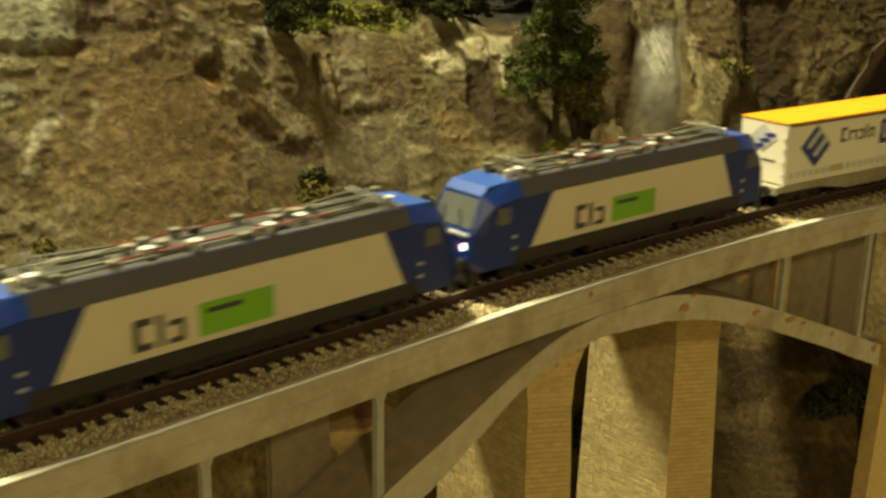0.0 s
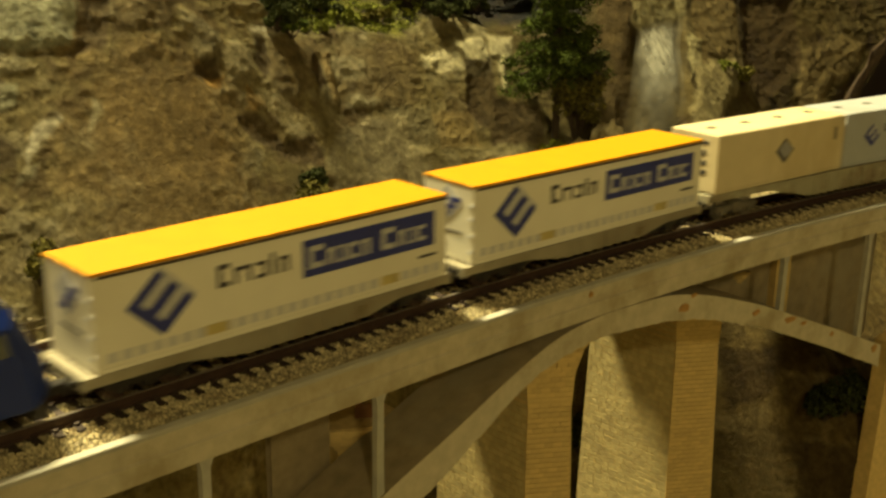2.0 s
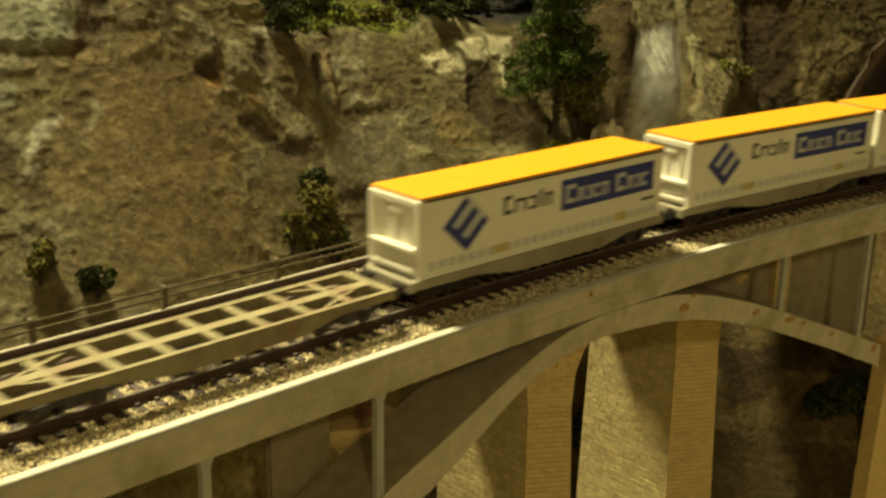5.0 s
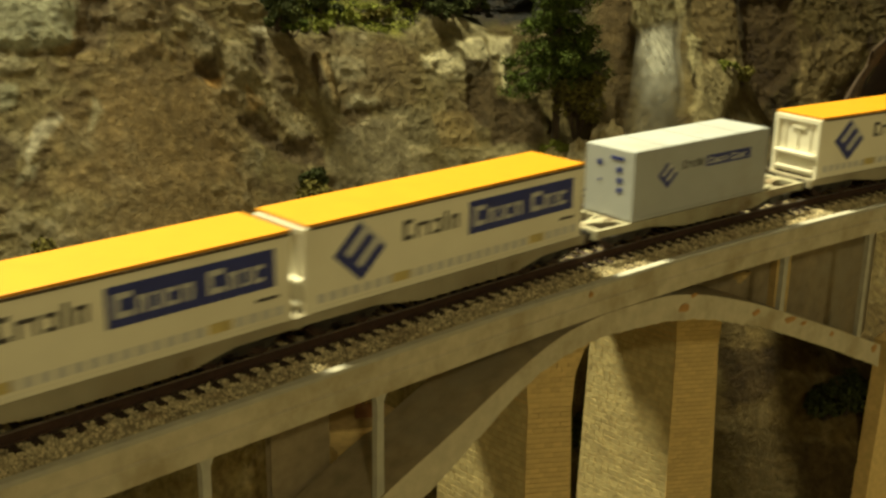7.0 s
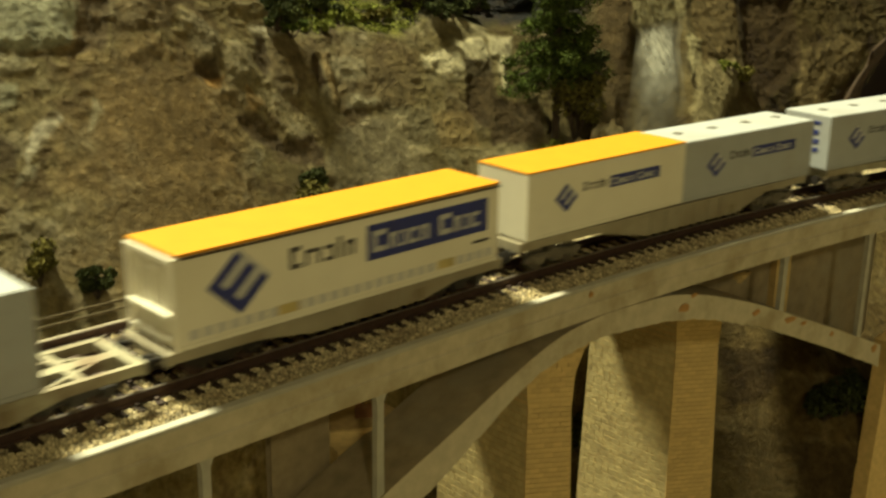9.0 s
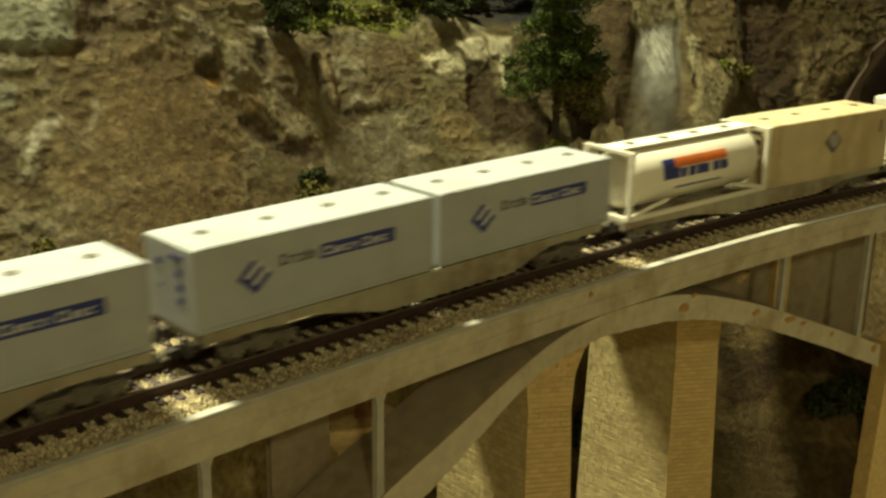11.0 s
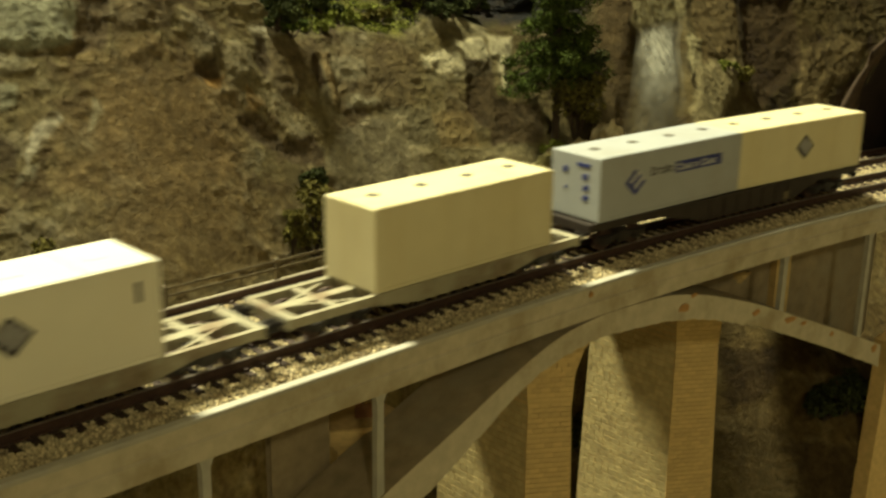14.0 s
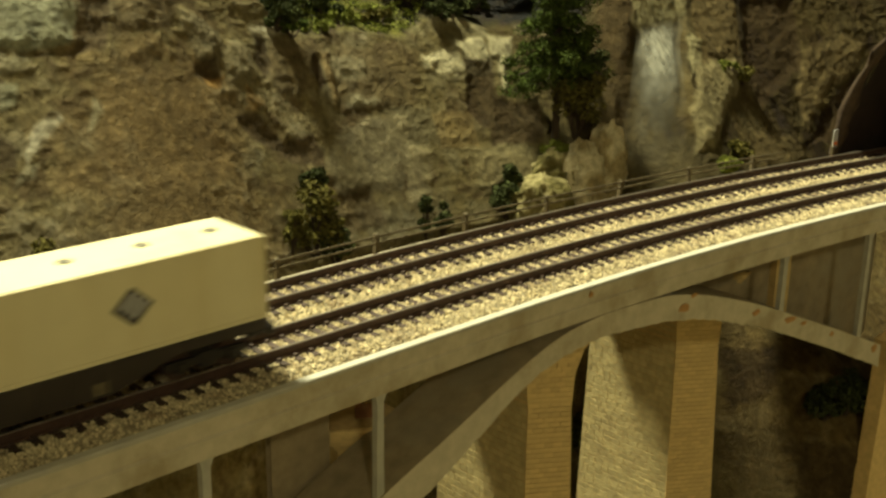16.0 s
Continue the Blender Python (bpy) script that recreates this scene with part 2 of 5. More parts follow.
def rod(bm, a, b, r, n=8):
    a, b = Vector(a), Vector(b)
    d = b - a
    m = Matrix.Translation((a + b) / 2) @ d.to_track_quat("Z", "Y").to_matrix().to_4x4()
    bmesh.ops.create_cone(bm, cap_ends=True, segments=n, radius1=r, radius2=r, depth=d.length, matrix=m)


def prism(bm, outline, y0, y1):
    """Outline of (x, z) pushed from y0 to y1."""
    a = [bm.verts.new((x, y0, z)) for x, z in outline]
    b = [bm.verts.new((x, y1, z)) for x, z in outline]
    n = len(a)
    bm.faces.new(a)
    bm.faces.new(b[::-1])
    for i in range(n):
        bm.faces.new((a[i], b[i], b[(i + 1) % n], a[(i + 1) % n]))


def hull(points):
    bm = bmesh.new()
    for p in points:
        bm.verts.new(p)
    out = bmesh.ops.convex_hull(bm, input=bm.verts)
    drop = [g for g in out["geom_interior"] if isinstance(g, bmesh.types.BMVert)]
    if drop:
        bmesh.ops.delete(bm, geom=drop, context="VERTS")
    return bm


def empty(name):
    ob = new(name)
    ob.empty_display_size = 0.01
    return ob


def sweep(section, s0, s1, step, closed=True):
    """Vertices and faces of a section of (off, z) carried along the track line."""
    ss = np.linspace(s0, s1, max(2, int((s1 - s0) / step) + 1))
    n = len(section)
    verts, faces = [], []
    for s in ss:
        for off, z in section:
            x, y, _ = line_at(s, off)
            verts.append((x, y, z))
    for i in range(len(ss) - 1):
        for j in range(n if closed else n - 1):
            k = (j + 1) % n
            faces.append((i * n + j, i * n + k, (i + 1) * n + k, (i + 1) * n + j))
    if closed:
        faces.append(tuple(range(n))[::-1])
        faces.append(tuple((len(ss) - 1) * n + j for j in range(n)))
    return verts, faces

# ---- room that closes the place
def room():
    x0, x1, y0, y1, z0, z1 = -440, 440, -560, 420, -180, 290
    t = 8
    for name, b, m in (("floor", (x0, x1, y0, y1, z0 - t, z0), CARPET), ("ceiling", (x0, x1, y0, y1, z1, z1 + t), CEILING),
                       ("wall_north", (x0, x1, y1, y1 + t, z0, z1), PLASTER), ("wall_south", (x0, x1, y0 - t, y0, z0, z1), PLASTER),
                       ("wall_west", (x0 - t, x0, y0, y1, z0, z1), PLASTER), ("wall_east", (x1, x1 + t, y0, y1, z0, z1), PLASTER)):
        tagged(finish(name, boxed(*b, bevel=0), m), "plain painted room " + name.split("_")[0], name.split("_")[0], kind="structure")


room()

# ---- viaduct: deck, fascia, arch, posts
NEAR, FAR = -2.91, 6.3
viaduct = tagged(empty("viaduct"), "grey painted concrete arch viaduct with thin spandrel posts", "bridge", kind="structure")
v, f = sweep([(NEAR + 0.1, -1.5), (NEAR + 0.1, -0.62), (FAR, -0.62), (FAR, -1.5)], -262, 310, 2.0)
raw_mesh("deck", v, f, CONCRETE, viaduct)
v, f = sweep([(NEAR, -1.65), (NEAR - 0.02, -1.05), (NEAR + 0.05, -0.98), (NEAR, -0.33), (NEAR + 0.1, -0.33), (NEAR + 0.1, -1.65)], 0, 70, 0.5)
raw_mesh("fascia", v, f, CONCRETE, viaduct)
v, f = sweep([(NEAR - 0.05, -0.40), (NEAR - 0.05, -0.29), (NEAR - 0.02, -0.26), (NEAR + 0.26, -0.26), (NEAR + 0.28, -0.40)], 0, 70, 0.5)
raw_mesh("parapet_lip", v, f, CONCRETE_LIP, viaduct)
v, f = sweep([(FAR, -1.6), (FAR, -0.66), (FAR - 0.3, -0.66), (FAR - 0.3, -1.6)], 0, 62, 1.0)
raw_mesh("far_edge", v, f, CONCRETE, viaduct)

EXT_S, EXT_Z = [8.0, 15.0, 22.3, 25.2, 28.0, 30.6, 33.0, 37.4, 40.3, 44.1, 48.7, 54.3], [-12.5, -8.6, -5.15, -4.05, -2.85, -1.92, -1.62, -1.72, -2.37, -3.65, -5.53, -7.9]
INT_S, INT_Z = [8.0, 15.0, 24.6, 26.9, 29.2, 31.1, 33.6, 37.3, 40.5, 44.3, 49.0, 53.8, 54.3], [-13.9, -10.0, -5.72, -4.45, -3.2, -2.76, -2.55, -2.85, -3.51, -4.78, -6.74, -8.84, -9.1]


def arch():
    ss = np.arange(8.0, 54.31, 0.35)
    lo, hi = np.interp(ss, INT_S, INT_Z), np.interp(ss, EXT_S, EXT_Z)
    ker = np.ones(7) / 7
    lo[3:-3], hi[3:-3] = np.convolve(lo, ker, "valid"), np.convolve(hi, ker, "valid")
    rough = (np.random.rand(len(ss)) - 0.5) * 0.10
    verts, faces = [], []
    for s, a, b, r in zip(ss, lo, hi, rough):
        for off, z in ((NEAR - 0.03, a + r), (NEAR - 0.03, b), (-0.05, b), (-0.05, a)):
            x, y, _ = line_at(s, off)
            verts.append((x, y, z))
    for i in range(len(ss) - 1):
        for j in range(4):
            k = (j + 1) % 4
            faces.append((i * 4 + j, i * 4 + k, i * 4 + 4 + k, i * 4 + 4 + j))
    faces += [(3, 2, 1, 0), tuple(len(verts) - 4 + j for j in range(4))]
    rib = raw_mesh("arch_rib", verts, faces, CONCRETE, viaduct)
    # top of the rib darker: dirt, and the deck's shade put into its colour
    rib.data.materials.append(STAIN_SHADE_BROWN)
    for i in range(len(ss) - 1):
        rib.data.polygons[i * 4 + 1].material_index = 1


arch()


def back_wall(s0, s1, off):
    """Thin wall that stands on the arch behind the posts."""
    ss = np.arange(s0, s1, 0.5)
    lo = np.maximum(np.interp(ss, INT_S, INT_Z) + 0.35, -12)
    verts, faces = [], []
    for s, z in zip(ss, lo):
        for o, zz in ((off, z), (off, -1.55), (off + 0.3, -1.55), (off + 0.3, z)):
            x, y, _ = line_at(s, o)
            verts.append((x, y, min(zz, -1.55)))
    for i in range(len(ss) - 1):
        for j in range(4):
            k = (j + 1) % 4
            faces.append((i * 4 + j, i * 4 + k, i * 4 + 4 + k, i * 4 + 4 + j))
    raw_mesh("spandrel_wall", verts, faces, STAIN_SHADE_BROWN, viaduct)


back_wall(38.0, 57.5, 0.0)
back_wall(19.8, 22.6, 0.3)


def post(s, foot):
    bm = bmesh.new()
    prism(bm, [(-0.04, foot), (0.0, -2.0), (-0.07, -1.62), (0.42, -1.62), (0.28, -1.95), (0.27, foot * 0.6 - 0.8), (0.30, foot)], -0.25, 0.0)
    ob = finish("spandrel_post", bm, CONCRETE_LIP, viaduct)
    x, y, h = line_at(s, NEAR + 0.28)
    ob.matrix_basis = Matrix.Translation(Vector((x, y, 0)) * U) @ Matrix.Rotation(h, 4, "Z")


for s, foot in ((8.6, -12.4), (15.25, -8.7), (21.8, -5.6), (45.5, -4.5), (52.1, -7.2)):
    post(s, foot)


def chips():
    rng = random.Random(5)
    for s, z, w, h in ((38.4, -2.55, 0.75, 0.45), (39.0, -2.1, 0.5, 0.25), (43.6, -3.9, 0.7, 0.35), (46.3, -4.8, 1.0, 0.35), (47.4, -5.25, 0.5, 0.25), (49.8, -6.3, 0.4, 0.3), (53.6, -7.9, 0.6, 0.5), (32.4, -0.62, 0.3, 0.3)):
        bm = bmesh.new()
        pts = []
        for i in range(9):
            a = i / 9 * math.tau
            r = 0.6 + 0.4 * rng.random()
            pts.append((math.cos(a) * w / 2 * r, math.sin(a) * h / 2 * r))
        prism(bm, pts, -0.02, 0.02)
        ob = finish("paint_chip", bm, CHIP, viaduct)
        x, y, hd = line_at(s, NEAR - 0.045)
        ob.matrix_basis = Matrix.Translation(Vector((x, y, z)) * U) @ Matrix.Rotation(hd, 4, "Z")


chips()


def rust_stain():
    """Flaked red-brown paint on the face of the pier beside the posts."""
    rng = random.Random(8)
    rim = [(24.0, -3.9), (25.3, -3.9), (25.25, -6.9), (24.9, -7.0), (24.75, -6.1), (24.5, -6.0), (24.4, -5.2), (24.15, -5.5), (24.05, -4.7)]
    bm = bmesh.new()
    prism(bm, [((x - 24.0) * 0.85 + 0.2 + rng.uniform(-0.05, 0.05), z + rng.uniform(-0.1, 0.1)) for x, z in rim], -0.06, -0.02)
    ob = finish("rust_stain", bm, RUST_RED, viaduct, "flaked red-brown paint")
    ob.matrix_basis = Matrix.Translation(Vector((23.7, 0.9, 0)) * U) @ Matrix.Rotation(-0.58, 4, "Z")


rust_stain()
bm = boxed(-0.55, 0.55, -0.2, 0.2, -6.0, -1.55, bevel=0)
column = finish("inner_column", bm, STONE_TAN, viaduct, "tan stone column")
column.matrix_basis = at_line(49.0, -0.2, 0)


# ---- track: rails, sleepers, ballast
def track(off, s0, s1):
    t = tagged(empty("track"), "brown plastic model track with dark rails on ballast", "railway track", "two parallel tracks", "structure")
    for side in (-0.78, 0.78):
        o = off + side
        v, f = sweep([(o - 0.13, -0.33), (o - 0.13, -0.28), (o - 0.04, -0.24), (o - 0.07, -0.02), (o + 0.07, -0.02), (o + 0.04, -0.24), (o + 0.13, -0.28), (o + 0.13, -0.33)], s0, s1, 1.0)
        raw_mesh("rail", v, f, RAIL_SIDE, t)
        v, f = sweep([(o - 0.065, -0.02), (o - 0.055, 0.0), (o + 0.055, 0.0), (o + 0.065, -0.02)], s0, s1, 1.0)
        raw_mesh("rail_head", v, f, RAIL_TOP, t)
    return t


NEAR_TRACK = track(0.0, -262, 310)
FAR_TRACK = track(3.9, 0, 100)


def ballast_bed():
    ss = np.arange(2.0, 68.0, 0.16)
    oo = np.arange(NEAR + 0.25, FAR - 0.2, 0.16)
    S, O = np.meshgrid(ss, oo, indexing="ij")
    shoulder = np.minimum(smooth(NEAR + 0.2, NEAR + 1.3, O), 1 - smooth(FAR - 1.2, FAR - 0.2, O))
    dip = 0.10 * np.exp(-((O - 1.95) / 0.5) ** 2)
    Z = -0.655 + 0.25 * shoulder - dip + 0.08 * (fbm(S * 2, O * 2, S * 0, 3, 4) - 0.5)
    X, Y = line_np(S, O)
    verts = np.stack([X, Y, Z], -1).reshape(-1, 3)
    n, m = S.shape
    idx = np.arange(n * m).reshape(n, m)
    faces = np.stack([idx[:-1, :-1], idx[1:, :-1], idx[1:, 1:], idx[:-1, 1:]], -1).reshape(-1, 4).tolist()
    ob = raw_mesh("ballast_bed", verts, faces, BED)
    tagged(ob, "pale yellow-grey ballast bed under two tracks", "ballast", kind="stuff")
    # loose stones
    rng = np.random.default_rng(3)
    N = 84000
    s = 8 + 54 * rng.random(N) ** 1.35
    o = NEAR + 0.25 + (FAR - NEAR - 0.5) * rng.random(N)
    on_track = (abs(o) < 1.22) | (abs(o - 3.9) < 1.22)
    keep = ~((abs(abs(o) - 0.78) < 0.2) | (abs(abs(o - 3.9) - 0.78) < 0.2))
    keep &= ~(((abs(o) < 1.44) | (abs(o - 3.9) < 1.44)) & (((s / 0.62 - 0.01) % 1.0) < 0.40) & (rng.random(N) < 0.9))
    s, o, on_track = s[keep], o[keep], on_track[keep]
    sh = np.minimum(smooth(NEAR + 0.2, NEAR + 1.3, o), 1 - smooth(FAR - 1.2, FAR - 0.2, o))
    z = -0.62 + 0.235 * sh - 0.10 * np.exp(-((o - 1.95) / 0.5) ** 2) + 0.03 * rng.random(len(s))
    z = z + 0.01 * on_track
    x, y = line_np(s, o)
    r = (0.030 + 0.045 * rng.random(len(s)) ** 1.5)[:, None, None]
    oct_v = np.array([(1, 0, 0), (-1, 0, 0), (0, 1, 0), (0, -1, 0), (0, 0, 1), (0, 0, -1)], float)[None]
    jit = 0.45 + 1.1 * rng.random((len(s), 6, 1))
    a = rng.random(len(s)) * math.tau
    R = np.zeros((len(s), 3, 3))
    R[:, 0, 0], R[:, 0, 1], R[:, 1, 0], R[:, 1, 1], R[:, 2, 2] = np.cos(a), -np.sin(a), np.sin(a), np.cos(a), 1
    V = (oct_v * jit * r) @ R + np.stack([x, y, z], -1)[:, None, :]
    tri = np.array([(0, 2, 4), (2, 1, 4), (1, 3, 4), (3, 0, 4), (2, 0, 5), (1, 2, 5), (3, 1, 5), (0, 3, 5)])
    F = (tri[None] + 6 * np.arange(len(s))[:, None, None]).reshape(-1, 3).tolist()
    ob = raw_mesh("ballast_stones", V.reshape(-1, 3), F, BALLAST)
    tagged(ob, "loose pale ballast stones beside and between sleepers", "ballast", kind="stuff")


ballast_bed()

# ---- stone piers behind the arch
PIER_Y0, PIER_Y1 = 0.9, 6.2


def pier(x0, x1, top, bottom, y0=PIER_Y0, y1=PIER_Y1, name="stone_pier"):
    p = tagged(empty(name), "tan and pale stone-block viaduct pier with flared top", "bridge pier", "piers of the stone viaduct")
    p.location = Vector(((x0 + x1) / 2, y0, 0)) * U
    w, d = x1 - x0, y1 - y0
    bt = 0.022
    turn = 0.58
    ct, st = math.cos(turn), math.sin(turn)

    def corners(z):
        """Front left corner, and the length of the front face, at the height z."""
        g = bt * max(top - 4 - z, 0)
        flare = float(np.interp(z, [top - 4, top - 2.4, top - 1.2, top], [0, 0.15, 0.62, 1.7]))
        return -w / 2 - g - flare, -g, 0.67 * w + 1.4 * (g + flare), g
    bm = bmesh.new()
    rings = []
    for z in (bottom, top - 4.0, top - 2.4, top - 1.2, top):
        x, y, L, g = corners(z)
        x += 0.06
        rings.append([bm.verts.new((*c, z)) for c in ((x, y + 0.06), (x + L * ct, y + 0.06 - L * st), (x + L * ct, d + g), (x, d + g))])
    for a, b in zip(rings, rings[1:]):
        for i in range(4):
            bm.faces.new((a[i], a[(i + 1) % 4], b[(i + 1) % 4], b[i]))
    bm.faces.new(rings[-1])
    bm.faces.new(rings[0][::-1])
    finish("pier_core", bm, MORTAR, p)
    rng = random.Random(int(x0 * 10))
    meshes = {}
    h = 0.235
    row, lowest = 0, max(bottom, -16.5)
    z = lowest
    while z < top - 0.2:
        x, y, L, g = corners(z)
        n = max(3, int(round(L / 0.44)))
        bw = L / n
        for i in range(n + 1):
            a, b = max((i - (0.5 if row % 2 else 0)) * bw, 0), min((i + (0.5 if row % 2 else 1)) * bw, L)
            if b - a < 0.1:
                continue
            key = round((b - a) / 0.05)
            if key not in meshes:
                bm = boxed(-(b - a) / 2 + 0.009, (b - a) / 2 - 0.009, 0.0, 0.12, 0.009, h - 0.009, bevel=0)
                ob = finish("brick", bm, STONE_TAN, p)
                meshes[key] = ob.data
            else:
                ob = new("brick", meshes[key])
                ob.parent = p
            t, out = (a + b) / 2, 0.015 + rng.uniform(0, 0.012)
            ob.matrix_basis = Matrix.Translation(Vector((x + t * ct - out * st, y - t * st - out * ct, z)) * U) @ Matrix.Rotation(-turn, 4, "Z")
        z += h
        row += 1
    # rough small stones on the end face
    V, F = [], []
    nr = np.random.default_rng(int(x0))
    z = max(bottom, -24)
    while z < top - 0.3:
        hh = 0.27 + 0.08 * nr.random()
        g = bt * max(top - 4 - z, 0)
        flare = float(np.interp(z, [top - 4, top - 2.4, top - 1.2, top], [0, 0.15, 0.62, 1.7]))
        y = -g
        while y < d + g:
            ww = 0.28 + 0.36 * nr.random()
            if y + ww > d + g:
                ww = d + g - y
            if ww > 0.12:
                xf = -(w / 2 + g + flare) + 0.045 - 0.008 * nr.random()
                jj = (nr.random((8, 3)) - 0.5) * np.array([0.006, 0.016, 0.016])
                c = np.array([(xf, y + 0.02, z + 0.02), (xf, y + ww - 0.02, z + 0.02), (xf, y + ww - 0.02, z + hh - 0.02), (xf, y + 0.02, z + hh - 0.02)])
                c2 = c + np.array([0.12, 0, 0])
                k = len(V)
                V += (np.concatenate([c, c2]) + jj).tolist()
                F += [(k, k + 3, k + 2, k + 1), (k, k + 1, k + 5, k + 4), (k + 1, k + 2, k + 6, k + 5), (k + 2, k + 3, k + 7, k + 6), (k + 3, k, k + 4, k + 7)]
            y += ww
        z += hh
    ob = raw_mesh("stone_facing", V, F, STONE_PALE, p)
    tagged(ob, "rough pale stones", kind="stuff")
    return p


PIERS = [(23.7, 26.2), (33.4, 36.3), (44.15, 47.45), (54.9, 58.2)]
for a, b in PIERS:
    pier(a, b, -4.4 if a < 30 else -3.2, -34)


def end_pier():
    p = tagged(empty("arch_end_pier"), "tan stone block pier carrying the end of the concrete arch", "bridge pier")
    x, y, h = line_at(58.0, NEAR)
    p.matrix_basis = Matrix.Translation(Vector((x, y, 0)) * U) @ Matrix.Rotation(h, 4, "Z")
    bm = bmesh.new()
    prism(bm, [(-4.0, -34), (4.0, -34), (3.4, -1.6), (-1.6, -1.6), (-1.6, -7.6), (-2.9, -8.0), (-2.8, -9.4)], 0.0, 0.9)
    finish("pier_core", bm, STONE_TAN, p)


end_pier()


def plain_pier(s):
    p = finish("plain_pier", boxed(-1.6, 1.6, -2.6, 6.0, -34, -1.5, bevel=0.1), CONCRETE)
    tagged(p, "plain concrete pier under the track bed", "bridge pier", "plain piers out of sight", "structure")
    p.matrix_basis = at_line(s, 0, 0)


for i in range(9):
    plain_pier(-20 - 29 * i)
for i in range(8):
    plain_pier(82 + 31 * i)

# ---- the cliff: one painted plaster face with ledge, gully and valley floor
from mathutils.bvhtree import BVHTree

CLIFF_TREE = None


def on_cliff(x, z, out=0.0):
    """The point of the cliff at (x, z), a little before it."""
    hit = CLIFF_TREE.ray_cast(Vector((x, -30, z)), Vector((0, 1, 0)))[0]
    return (x, hit.y - out, z)


def cliff_y(x, z):
    """Mean surface of the cliff: depth y at (x, z)."""
    y0 = 13.8 - 5.8 * smooth(49.0, 56.0, x) - 3.0 * smooth(20, 5, x) + 1.2 * np.sin(x * 0.21)
    lean = 0.66 + 0.12 * np.sin(x * 0.13 + 1)
    ledge = 6.5 + 0.5 * np.sin(x * 0.45) + 0.35 * np.sin(x * 1.1 + 2) + 6.0 * smooth(34.5, 30.5, x) + 7.0 * smooth(52.0, 56, x) + 0.9 * np.exp(-((x - 37.3) / 2.2) ** 2)
    return y0 + lean * np.maximum(z, -3) + 0.1 * np.minimum(z + 3, 0) + 2.6 * np.maximum(z - ledge, 0) - 8.5 * smooth(48.6, 55, x) * smooth(-4, -15, z), ledge



def rock_colours(x, y, z, ny, nz, ledge, seed=0):
    """Paint of the plaster: browns, greys, pale dry-brushed edges, moss."""
    def c(*rgb):
        return np.array(rgb)[None, None, :]
    big = fbm(x * 0.16, y * 0.16, z * 0.22, 4, 31 + seed)[..., None]
    mid = fbm(x * 0.55, y * 0.55, z * 0.45, 5, 41 + seed)[..., None]
    fine = fbm(x * 2.2, y * 2.2, z * 1.7, 4, 51 + seed)[..., None]
    col = c(0.128, 0.102, 0.046) * (1 - big) + c(0.205, 0.168, 0.083) * big
    grey = smooth(0.52, 0.68, mid)
    col = col * (1 - 0.7 * grey) + c(0.20, 0.175, 0.11) * 0.7 * grey
    dark = smooth(0.50, 0.36, mid * 0.6 + fine * 0.4)
    col = col * (1 - 0.6 * dark) + c(0.085, 0.055, 0.028) * 0.6 * dark
    return col, mid, fine


FACETS = []
ROCK_AND_SHADE_TONES = {"grey": (0.35, 0.35, 0.24), "pale": (0.44, 0.40, 0.26), "chalk": (0.62, 0.57, 0.42), "dark": (0.07, 0.046, 0.024), "umber_and_shade": (0.12, 0.085, 0.045),
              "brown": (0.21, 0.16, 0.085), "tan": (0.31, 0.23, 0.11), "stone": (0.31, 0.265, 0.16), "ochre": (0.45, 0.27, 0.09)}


def facet(tone, rise, strength, *outline):
    """A face of the rock in a tone of rock or painted shade: corners (x, z), how far it stands out, how strongly it is
    painted.
    """
    FACETS.append((ROCK_AND_SHADE_TONES[tone], rise, strength, outline))


def depth_in(X, Z, outline):
    """Distance to the outline, positive inside."""
    near, inside = np.full(X.shape, 1e9), np.zeros(X.shape, bool)
    for (ax, az), (bx, bz) in zip(outline, outline[1:] + outline[:1]):
        ex, ez = bx - ax, bz - az
        t = np.clip(((X - ax) * ex + (Z - az) * ez) / (ex * ex + ez * ez), 0, 1)
        near = np.minimum(near, np.hypot(X - ax - t * ex, Z - az - t * ez))
        if ez:
            inside ^= ((Z < az) != (Z < bz)) & (X < ax + (Z - az) * ex / ez)
    return np.where(inside, near, -near)


def fall_sides(z):
    """The two sides of the waterfall's gully at the height z."""
    return np.interp(z, [-3.4, -1.7, 1.9, 4.9, 7.1], [50.3, 50.9, 52.6, 54.0, 55.1]), np.interp(z, [-3.4, -1.5, 1.9, 4.7, 6.7], [53.0, 53.5, 55.2, 58.2, 60.7])


